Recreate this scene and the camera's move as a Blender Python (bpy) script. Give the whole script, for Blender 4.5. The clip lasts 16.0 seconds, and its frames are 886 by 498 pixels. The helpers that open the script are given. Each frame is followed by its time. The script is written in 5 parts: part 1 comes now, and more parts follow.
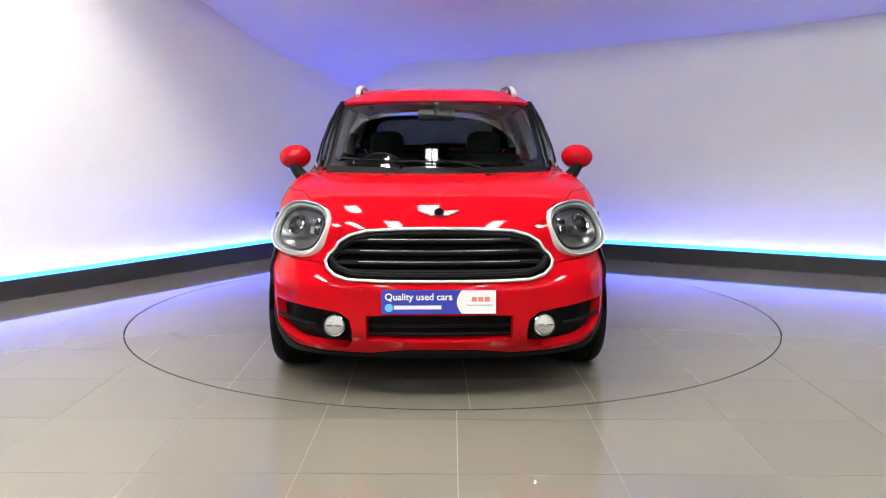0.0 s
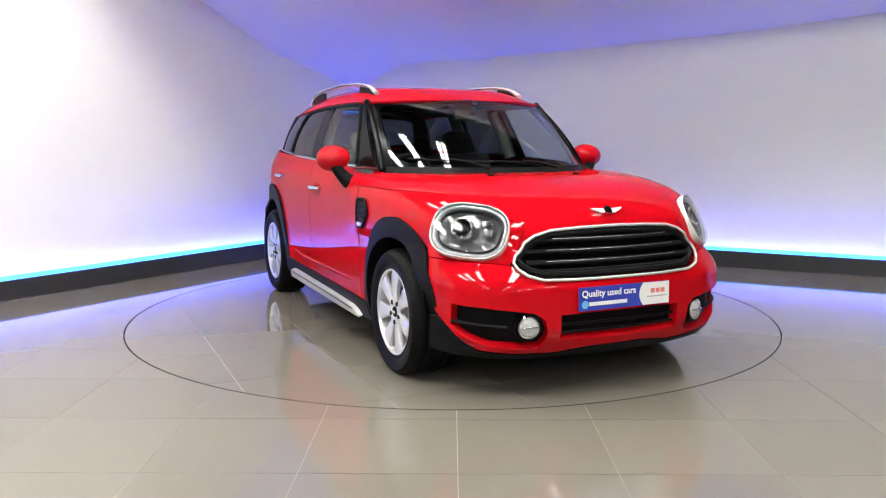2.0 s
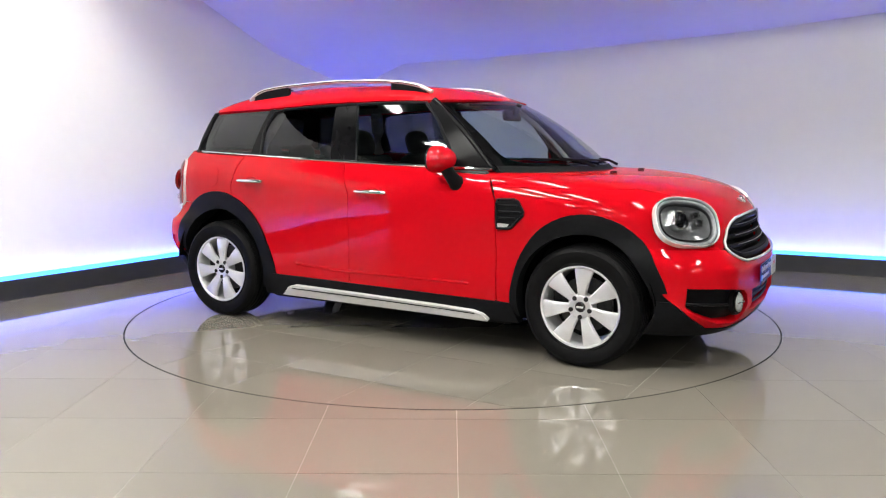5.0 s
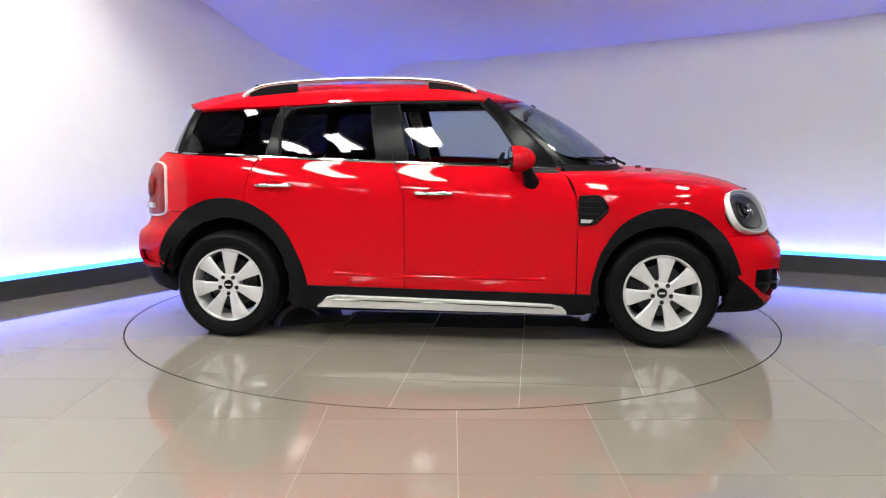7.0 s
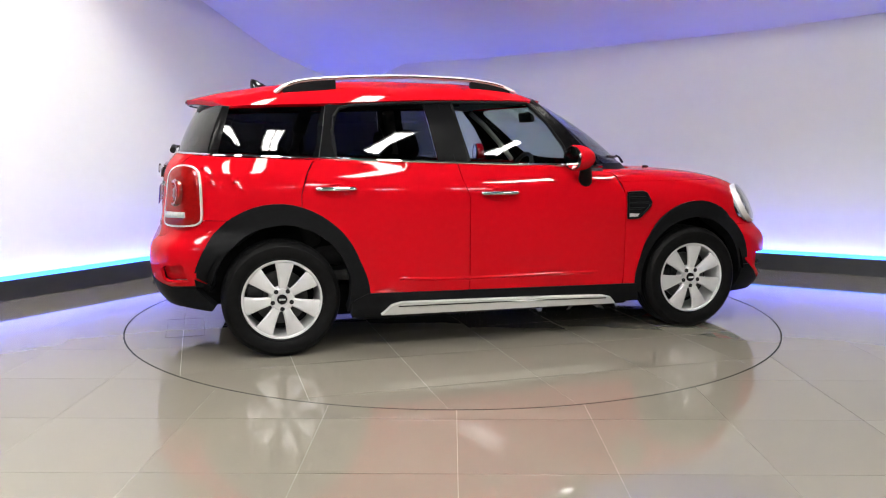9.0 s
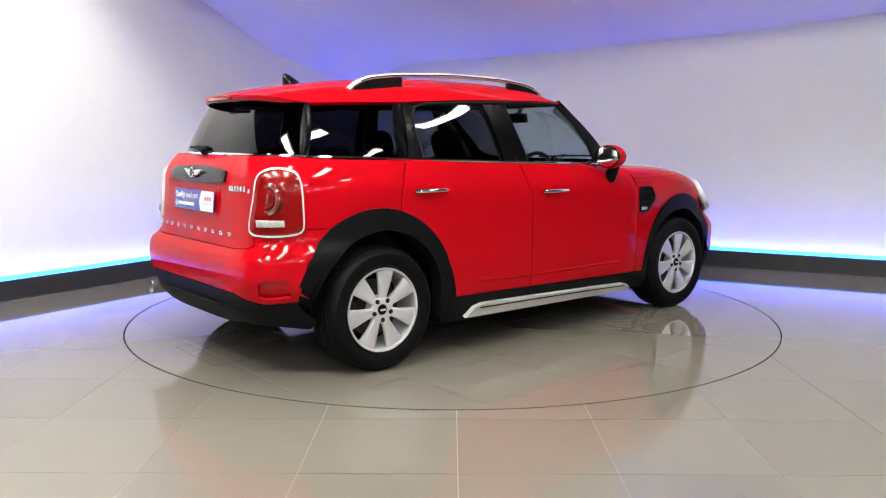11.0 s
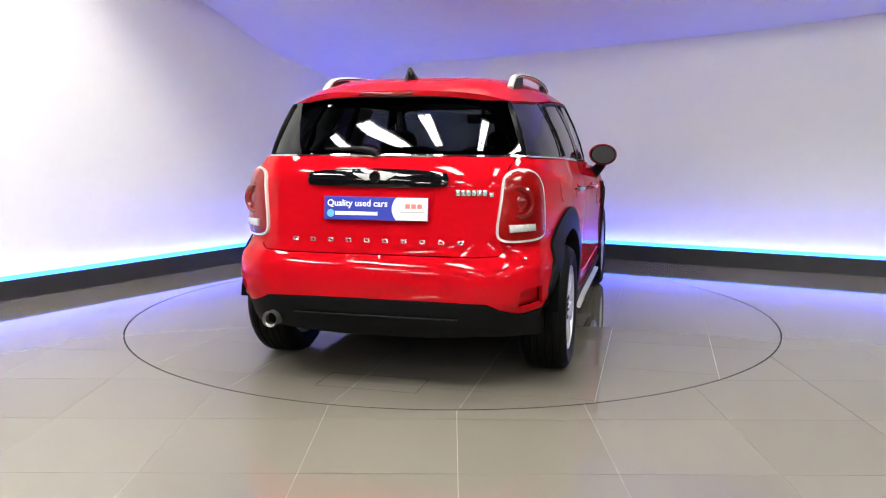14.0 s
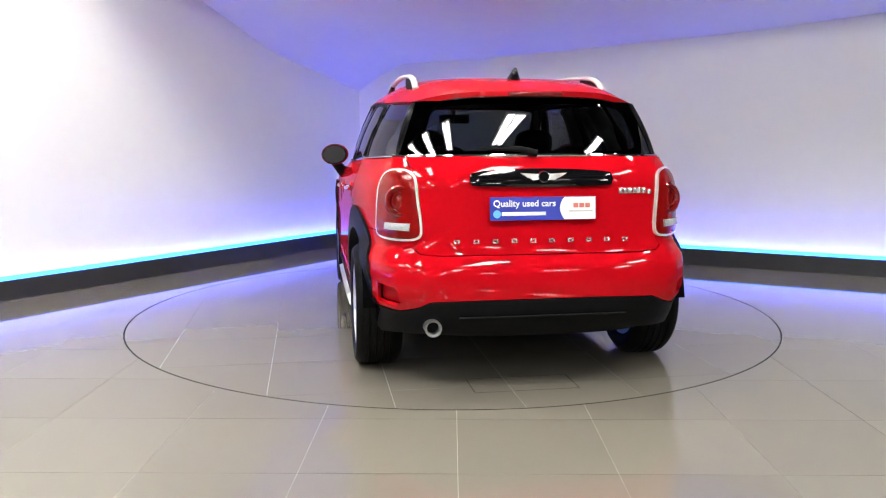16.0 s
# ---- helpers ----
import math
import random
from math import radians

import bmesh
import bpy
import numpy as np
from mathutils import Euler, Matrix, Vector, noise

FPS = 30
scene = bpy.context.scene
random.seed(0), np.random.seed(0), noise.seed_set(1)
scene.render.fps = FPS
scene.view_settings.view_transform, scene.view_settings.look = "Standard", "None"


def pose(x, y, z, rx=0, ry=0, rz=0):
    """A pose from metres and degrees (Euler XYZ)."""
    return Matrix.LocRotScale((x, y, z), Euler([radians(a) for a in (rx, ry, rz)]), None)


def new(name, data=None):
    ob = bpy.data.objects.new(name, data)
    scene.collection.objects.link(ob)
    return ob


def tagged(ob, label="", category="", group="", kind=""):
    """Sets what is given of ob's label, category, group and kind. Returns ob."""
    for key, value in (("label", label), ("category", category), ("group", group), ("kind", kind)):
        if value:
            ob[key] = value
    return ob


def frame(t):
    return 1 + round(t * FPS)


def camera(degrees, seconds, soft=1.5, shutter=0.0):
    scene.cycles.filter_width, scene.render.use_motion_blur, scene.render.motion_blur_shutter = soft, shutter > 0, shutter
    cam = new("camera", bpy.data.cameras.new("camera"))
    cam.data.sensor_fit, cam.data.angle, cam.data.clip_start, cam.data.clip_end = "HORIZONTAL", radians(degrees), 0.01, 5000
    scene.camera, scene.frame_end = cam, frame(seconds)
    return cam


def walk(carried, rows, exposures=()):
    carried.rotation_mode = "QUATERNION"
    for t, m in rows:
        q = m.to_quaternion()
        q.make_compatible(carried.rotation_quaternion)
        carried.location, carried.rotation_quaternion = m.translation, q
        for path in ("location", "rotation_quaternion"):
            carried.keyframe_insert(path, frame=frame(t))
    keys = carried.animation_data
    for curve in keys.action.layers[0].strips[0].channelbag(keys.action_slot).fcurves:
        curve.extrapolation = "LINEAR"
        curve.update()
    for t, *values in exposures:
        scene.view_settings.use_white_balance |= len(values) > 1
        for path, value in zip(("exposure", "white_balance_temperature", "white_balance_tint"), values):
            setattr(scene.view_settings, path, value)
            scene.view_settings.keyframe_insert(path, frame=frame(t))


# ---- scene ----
# ---- camera ----
EYE = (0.0, -5.909, 1.248)
PITCH, YAW, ROLL = 7.706, 0.592, 0.036
cam = camera(56.86, 16.0, soft=1.15)
CAM_POSE = pose(*EYE, 90 - PITCH, 0, YAW) @ pose(0, 0, 0, 0, 0, -ROLL)
walk(cam, [(0.0, CAM_POSE), (16.0, CAM_POSE)], exposures=[(0.0, 0.0), (16.0, 0.0)])

# ---- world: the dim hall round the photo booth ----
world = bpy.data.worlds.new("hall_air")
scene.world = world
world.use_nodes = True
world.node_tree.nodes["Background"].inputs[0].default_value = (0.55, 0.6, 0.75, 1)
world.node_tree.nodes["Background"].inputs[1].default_value = 0.02


# ---- materials ----
def material(name, color, rough=0.5, metal=0.0, vary=0.0, scale=8.0, bump=0.0, bump_scale=60.0, coat=0.0,
             trans=0.0, emit=None, emit_strength=0.0, rough_vary=0.0, ior=1.5, per_object=0.0, spec=0.5):
    """A principled material with colour and gloss that vary at two scales, and a fine relief."""
    m = bpy.data.materials.new(name)
    m.use_nodes = True
    nt = m.node_tree
    b = nt.nodes["Principled BSDF"]
    b.inputs["Base Color"].default_value = (*color, 1)
    b.inputs["Roughness"].default_value = rough
    b.inputs["Metallic"].default_value = metal
    b.inputs["Coat Weight"].default_value = coat
    b.inputs["Coat Roughness"].default_value = 0.02
    b.inputs["Transmission Weight"].default_value = trans
    b.inputs["IOR"].default_value = ior
    b.inputs["Specular IOR Level"].default_value = spec
    if emit:
        b.inputs["Emission Color"].default_value = (*emit, 1)
        b.inputs["Emission Strength"].default_value = emit_strength
    coord = nt.nodes.new("ShaderNodeTexCoord")

    def noisy(sc, detail):
        n = nt.nodes.new("ShaderNodeTexNoise")
        n.inputs["Scale"].default_value = sc
        n.inputs["Detail"].default_value = detail
        nt.links.new(coord.outputs["Object"], n.inputs["Vector"])
        return n

    def remap(sock, lo, hi):
        r = nt.nodes.new("ShaderNodeMapRange")
        r.inputs["From Min"].default_value, r.inputs["From Max"].default_value = 0.3, 0.7
        r.inputs["To Min"].default_value, r.inputs["To Max"].default_value = lo, hi
        nt.links.new(sock, r.inputs["Value"])
        return r.outputs["Result"]

    if vary or per_object:
        a, c = noisy(scale, 4), noisy(scale * 9, 3)
        mix = nt.nodes.new("ShaderNodeMath")
        mix.operation = "MULTIPLY"
        nt.links.new(remap(a.outputs["Fac"], 1 - vary, 1 + vary), mix.inputs[0])
        nt.links.new(remap(c.outputs["Fac"], 1 - vary * 0.5, 1 + vary * 0.5), mix.inputs[1])
        val = mix.outputs[0]
        if per_object:
            info = nt.nodes.new("ShaderNodeObjectInfo")
            r = nt.nodes.new("ShaderNodeMapRange")
            r.inputs["To Min"].default_value, r.inputs["To Max"].default_value = 1 - per_object, 1 + per_object
            nt.links.new(info.outputs["Random"], r.inputs["Value"])
            mm = nt.nodes.new("ShaderNodeMath")
            mm.operation = "MULTIPLY"
            nt.links.new(val, mm.inputs[0])
            nt.links.new(r.outputs["Result"], mm.inputs[1])
            val = mm.outputs[0]
        hsv = nt.nodes.new("ShaderNodeHueSaturation")
        hsv.inputs["Color"].default_value = (*color, 1)
        nt.links.new(val, hsv.inputs["Value"])
        nt.links.new(hsv.outputs["Color"], b.inputs["Base Color"])
    if rough_vary:
        a = noisy(scale * 2.3, 5)
        nt.links.new(remap(a.outputs["Fac"], max(0.0, rough - rough_vary), rough + rough_vary), b.inputs["Roughness"])
    if bump:
        n = noisy(bump_scale, 4)
        bp = nt.nodes.new("ShaderNodeBump")
        bp.inputs["Strength"].default_value = 1.0
        bp.inputs["Distance"].default_value = bump
        nt.links.new(n.outputs["Fac"], bp.inputs["Height"])
        nt.links.new(bp.outputs["Normal"], b.inputs["Normal"])
    return m


M_WALL = material("white_wall_paint", (0.83, 0.83, 0.83), 0.45, vary=0.015, scale=1.3, bump=0.0004, bump_scale=90, rough_vary=0.06)
M_CEIL = material("white_soffit_paint", (0.84, 0.84, 0.84), 0.35, vary=0.02, scale=1.0)
M_TILE = material("taupe_porcelain_tile", (0.172, 0.157, 0.130), 0.052, vary=0.008, scale=3.0, rough_vary=0.004, per_object=0.03, spec=0.6)
M_GROUT = material("pale_grout", (0.27, 0.255, 0.225), 0.7, vary=0.15, scale=20)
M_GAP = material("black_rubber_gap", (0.008, 0.008, 0.008), 0.9, vary=0.2, spec=0.05)
M_PLINTH = material("charcoal_plinth_board", (0.028, 0.029, 0.033), 0.42, vary=0.12, scale=6, bump=0.0002)
M_LED = material("blue_led_strip", (0.1, 0.3, 0.8), 0.5, emit=(0.088, 0.105, 1.0), emit_strength=112.0)
M_LEDFACE = material("cyan_led_diffuser", (0.1, 0.5, 0.8), 0.5, emit=(0.03, 0.62, 1.0), emit_strength=1.5)
M_PANEL = material("white_light_diffuser", (0.9, 0.9, 0.9), 0.5, emit=(1.0, 0.98, 0.93), emit_strength=53.0)
M_LAMPFRAME = material("white_lamp_frame", (0.6, 0.6, 0.6), 0.5)
M_HALLWALL = material("grey_hall_cladding", (0.035, 0.035, 0.037), 0.75, vary=0.1, scale=2.0)
M_HALL = material("dark_hall_roof_sheet", (0.05, 0.05, 0.055), 0.75, vary=0.15, scale=2.0)
M_BEAM = material("grey_steel_beam", (0.12, 0.12, 0.13), 0.5, metal=0.3, vary=0.1)


# ---- mesh helpers ----
def finish(name, bm, mats, parent=None, label="", smooth=False):
    me = bpy.data.meshes.new(name)
    bm.to_mesh(me)
    bm.free()
    for m in (mats if isinstance(mats, (list, tuple)) else [mats]):
        me.materials.append(m)
    if smooth:
        me.shade_smooth()
        me.set_sharp_from_angle(angle=radians(38))
    ob = new(name, me)
    if parent:
        ob.parent = parent
    if label:
        ob["label"] = label
    return ob


def part(name, bm, mats, parent, label="", smooth=True):
    """One mesh object under a thing or under a part."""
    return finish(name, bm, mats, parent, label, smooth)


def box_bm(x0, y0, z0, x1, y1, z1, bevel=0.0, segments=2):
    bm = bmesh.new()
    bmesh.ops.create_cube(bm, size=1.0)
    for v in bm.verts:
        v.co = Vector((x0 + (v.co.x + 0.5) * (x1 - x0), y0 + (v.co.y + 0.5) * (y1 - y0), z0 + (v.co.z + 0.5) * (z1 - z0)))
    if bevel:
        bmesh.ops.bevel(bm, geom=bm.edges[:], offset=bevel, segments=segments, affect="EDGES", profile=0.5)
    return bm


def prism_bm(poly, z0, z1):
    """A plan polygon raised from z0 to z1."""
    bm = bmesh.new()
    lo = [bm.verts.new((x, y, z0)) for x, y in poly]
    hi = [bm.verts.new((x, y, z1)) for x, y in poly]
    n = len(poly)
    bm.faces.new(lo[::-1])
    bm.faces.new(hi)
    for i in range(n):
        bm.faces.new((lo[i], lo[(i + 1) % n], hi[(i + 1) % n], hi[i]))
    bmesh.ops.recalc_face_normals(bm, faces=bm.faces[:])
    return bm


# ---- the booth: plan ----
CORNER = Vector((-1.07, 3.94))
DIR_L = Vector((-0.545, -0.838)).normalized()
DIR_R = Vector((0.893, -0.451)).normalized()
END_L = CORNER + DIR_L * 9.5
END_R = CORNER + DIR_R * 9.0
IN_L = Vector((-DIR_L.y, DIR_L.x))          # towards the booth
IN_R = Vector((DIR_R.y, -DIR_R.x))
PLINTH_H = 0.155
RING_R = 2.250
TILE = 0.6045
TILE_X0, TILE_Y0 = 0.025, -2.375


def strip(a, b, side, d0, d1):
    """A plan quad along a-b, from d0 to d1 metres towards side."""
    return [(a + side * d0)[:], (b + side * d0)[:], (b + side * d1)[:], (a + side * d1)[:]]


if IN_L.dot(-CORNER) < 0:
    IN_L = -IN_L
if IN_R.dot(-CORNER) < 0:
    IN_R = -IN_R

WALL_H = 3.5


def meet(d_l, d_r):
    """Where the line d_l off the left wall meets the line d_r off the right wall."""
    a, b = CORNER + IN_L * d_l, CORNER + IN_R * d_r
    m = np.array([[DIR_L.x, -DIR_R.x], [DIR_L.y, -DIR_R.y]])
    k = np.linalg.solve(m, np.array([b.x - a.x, b.y - a.y]))
    return a + DIR_L * float(k[0])


def wall_piece(name, d0, d1, left, z0, z1, mat):
    c0, c1 = meet(d0, d0), meet(d1, d1)
    d, end, n = (DIR_L, END_L, IN_L) if left else (DIR_R, END_R, IN_R)
    poly = [c0[:], (end + n * d0)[:], (end + n * d1)[:], c1[:]]
    return prism_bm(poly, z0, z1)


SET = 0.11                                   # the wall stands this far behind the plinth's face
for tag, left in (("west", True), ("north", False)):
    tagged(finish("wall_" + tag, wall_piece("", -SET, -SET - 0.15, left, 0, WALL_H, None), M_WALL),
           "smooth white painted photo booth wall", "wall", kind="structure")
    tagged(finish("baseboard", wall_piece("", 0.0, -0.018, left, 0, PLINTH_H, None), M_PLINTH),
           "charcoal plinth board along the booth wall", "baseboard", kind="structure")
    tagged(finish("trim", wall_piece("", -0.018, -SET, left, 0.0, PLINTH_H - 0.03, None), M_PLINTH),
           "dark ledge behind the plinth board", "trim", kind="structure")
    strip_light = tagged(finish("led_strip", wall_piece("", -0.022, -0.040, left, PLINTH_H - 0.029, PLINTH_H - 0.020, None), M_LED),
                         "violet blue LED strip behind the plinth with a cyan diffuser", "light strip", group="led strips")
    part("diffuser", wall_piece("", -0.098, -0.107, left, PLINTH_H - 0.029, PLINTH_H + 0.020, None), M_LEDFACE, strip_light, "glowing cyan diffuser", smooth=False)

# ---- the soffit over the booth's corner, the hall round it ----
def soffit_bm():
    """A smooth soffit that closes the corner from above; its underside is slightly warped."""
    bm = bmesh.new()
    n, m = 28, 20
    grid = {}
    for i in range(n + 1):
        for j in range(m + 1):
            a, b = i / n, j / m
            s_r = a * 8.6
            s_l = b * float(np.interp(s_r, [0, 1, 3, 6, 8.6], [3.8, 3.5, 2.85, 1.4, 0.4]))
            p = CORNER + DIR_R * s_r + DIR_L * s_l - IN_L * SET * (1 - a) - IN_R * SET * (1 - b)
            near = math.exp(-(s_r / 0.32) ** 2)
            z = near * float(np.interp(s_l, [0, 0.28, 1.38, 2.22, 3.8], [1.80, 1.87, 2.14, 2.52, 3.2])) + \
                (1 - near) * (float(np.interp(s_r, [0, 1.5, 2.64, 4.36, 5.6, 8.6], [2.10, 2.12, 2.165, 2.25, 2.36, 2.66])) + 0.18 * s_l)
            grid[i, j] = (bm.verts.new((p.x, p.y, z)), bm.verts.new((p.x, p.y, z + 0.16)))
    for i in range(n):
        for j in range(m):
            q = [grid[i, j], grid[i + 1, j], grid[i + 1, j + 1], grid[i, j + 1]]
            bm.faces.new([v[0] for v in q])
            bm.faces.new([v[1] for v in q][::-1])
    rim = [(i, 0) for i in range(n)] + [(n, j) for j in range(m)] + [(i, m) for i in range(n, 0, -1)] + [(0, j) for j in range(m, 0, -1)]
    for k in range(len(rim)):
        a, b = grid[rim[k]], grid[rim[(k + 1) % len(rim)]]
        bm.faces.new((a[0], a[1], b[1], b[0]))
    bmesh.ops.recalc_face_normals(bm, faces=bm.faces[:])
    return bm


tagged(finish("ceiling", soffit_bm(), M_CEIL, smooth=True), "white soffit over the corner of the booth", "ceiling", kind="structure")

HALL = (-9.5, -14.0, 10.5, 6.5, 6.2)         # x0, y0, x1, y1, roof height
hx0, hy0, hx1, hy1, hz = HALL
for tag, b in (("wall_hall_south", (hx0, hy0 - 0.2, 0, hx1, hy0, hz)), ("wall_hall_west", (hx0 - 0.2, hy0, 0, hx0, hy1, hz)),
               ("wall_hall_east", (hx1, hy0, 0, hx1 + 0.2, hy1, hz)), ("wall_hall_north", (hx0, hy1, 0, hx1, hy1 + 0.2, hz))):
    tagged(finish(tag, box_bm(*b), M_HALLWALL), "grey cladding of the hall round the booth", "wall", kind="structure")
tagged(finish("ceiling_hall", box_bm(hx0, hy0, hz, hx1, hy1, hz + 0.2), M_HALL), "dark sheet roof of the hall", "ceiling", kind="structure")


def ceiling_light(x, y, z, length, width, turn=0.0):
    lamp = new("ceiling_light")
    lamp.matrix_world = pose(x, y, z, 0, 0, turn)
    tagged(lamp, "white fluorescent ceiling lamp with twin tube diffusers", "ceiling light", group="hall ceiling lights")
    L, W = length / 2, width / 2
    bm = bmesh.new()
    for b in ((-L - 0.03, -W - 0.03, -0.02, L + 0.03, -W, 0.06), (-L - 0.03, W, -0.02, L + 0.03, W + 0.03, 0.06),
              (-L - 0.03, -W, -0.02, -L, W, 0.06), (L, -W, -0.02, L + 0.03, W, 0.06), (-L, -0.018, -0.02, L, 0.018, 0.06)):
        tmp = box_bm(*b)
        me = bpy.data.meshes.new("tmp")
        tmp.to_mesh(me)
        tmp.free()
        bm.from_mesh(me)
        bpy.data.meshes.remove(me)
    part("frame", bm, M_LAMPFRAME, lamp, smooth=False)
    for y0, y1 in ((-W, -0.02), (0.02, W)):
        part("diffuser", box_bm(-L, y0, -0.075, L, y1, 0.02, 0.012), M_PANEL, lamp, "glowing white diffuser", smooth=False)
    part("back_plate", box_bm(-L - 0.03, -W - 0.03, 0.06, L + 0.03, W + 0.03, 0.07), M_LAMPFRAME, lamp, smooth=False)
    part("rod", box_bm(-0.01, -0.01, 0.07, 0.01, 0.01, hz - z), M_LAMPFRAME, lamp, smooth=False)
    return lamp


# the three low rows behind the camera are added to brighten the booth walls
for y, z, length, xs in ((-1.0, 4.2, 1.1, (-2.9, -1.5, -0.2, 3.0)), (-3.6, 3.6, 1.4, (-2.9, -1.9, -0.85, 1.1, 3.2)),
                         (-6.5, 3.0, 0.85, (-3.4, -1.5, 1.3, 4.2)), (-9.0, 3.0, 0.85, (-4.2, -1.5, 1.3, 4.2)), (-12.0, 3.0, 0.85, (-4.2, -1.5, 1.3, 4.2))):
    for x in xs:
        ceiling_light(x, y, z, length, 0.28, 90)
for y in (-12, -8, -4, 0):
    tagged(finish("roof_beam", box_bm(hx0, y - 0.1, hz - 0.35, hx1, y + 0.1, hz), M_BEAM), "grey steel roof beam of the hall", "beam", group="roof beams")


# ---- floor: a bed of grout, tiles, the round turntable ----
from mathutils.geometry import delaunay_2d_cdt


def circle_pts(r, n=288):
    return [(r * math.cos(2 * math.pi * k / n), r * math.sin(2 * math.pi * k / n)) for k in range(n)]


def clipped_tile(x0, y0, x1, y1, r, outside, thick):
    """A tile cut by the circle of radius r round the origin; None if nothing is left."""
    near = [(x0, y0), (x1, y0), (x1, y1), (x0, y1)]
    d = [math.hypot(*q) for q in near]
    cx, cy = min(max(0, x0), x1), min(max(0, y0), y1)
    dmin, dmax = math.hypot(cx, cy), max(d)
    if outside and dmax <= r or not outside and dmin >= r:
        return None
    if outside and dmin >= r or not outside and dmax <= r:
        bm = prism_bm(near, -thick, 0.0)
        return bm
    # the corner points and the arc inside the square, in order round it
    arc = [q for q in circle_pts(r, 1152) if x0 < q[0] < x1 and y0 < q[1] < y1]
    pts = [Vector(q) for q in near]
    base = len(pts)
    edges = [(0, 1), (1, 2), (2, 3), (3, 0)]
    k = 0
    allc = circle_pts(r, 1152)
    idx = [i for i, q in enumerate(allc) if x0 - 0.02 < q[0] < x1 + 0.02 and y0 - 0.02 < q[1] < y1 + 0.02]
    runs = []
    for i in idx:
        if runs and runs[-1][-1] == i - 1:
            runs[-1].append(i)
        else:
            runs.append([i])
    for run in runs:
        st = len(pts)
        pts += [Vector(allc[i]) for i in run]
        edges += [(st + j, st + j + 1) for j in range(len(run) - 1)]
    vs, es, fs, *_ = delaunay_2d_cdt(pts, edges, [], 0, 1e-6)
    bm = bmesh.new()
    made = {}
    e = 1e-5
    for f in fs:
        c = sum((vs[i] for i in f), Vector((0, 0))) / len(f)
        if not (x0 - e < c.x < x1 + e and y0 - e < c.y < y1 + e) or (c.length > r) != outside:
            continue
        for i in f:
            if i not in made:
                made[i] = bm.verts.new((vs[i].x, vs[i].y, 0.0))
        try:
            bm.faces.new([made[i] for i in f])
        except ValueError:
            pass
    if not bm.faces:
        bm.free()
        return None
    bmesh.ops.recalc_face_normals(bm, faces=bm.faces[:])
    for f in bm.faces:
        if f.normal.z < 0:
            f.normal_flip()
    ret = bmesh.ops.extrude_face_region(bm, geom=bm.faces[:])
    low = [v for v in ret["geom"] if isinstance(v, bmesh.types.BMVert)]
    for v in low:
        v.co.z -= thick
    bmesh.ops.recalc_face_normals(bm, faces=bm.faces[:])
    return bm


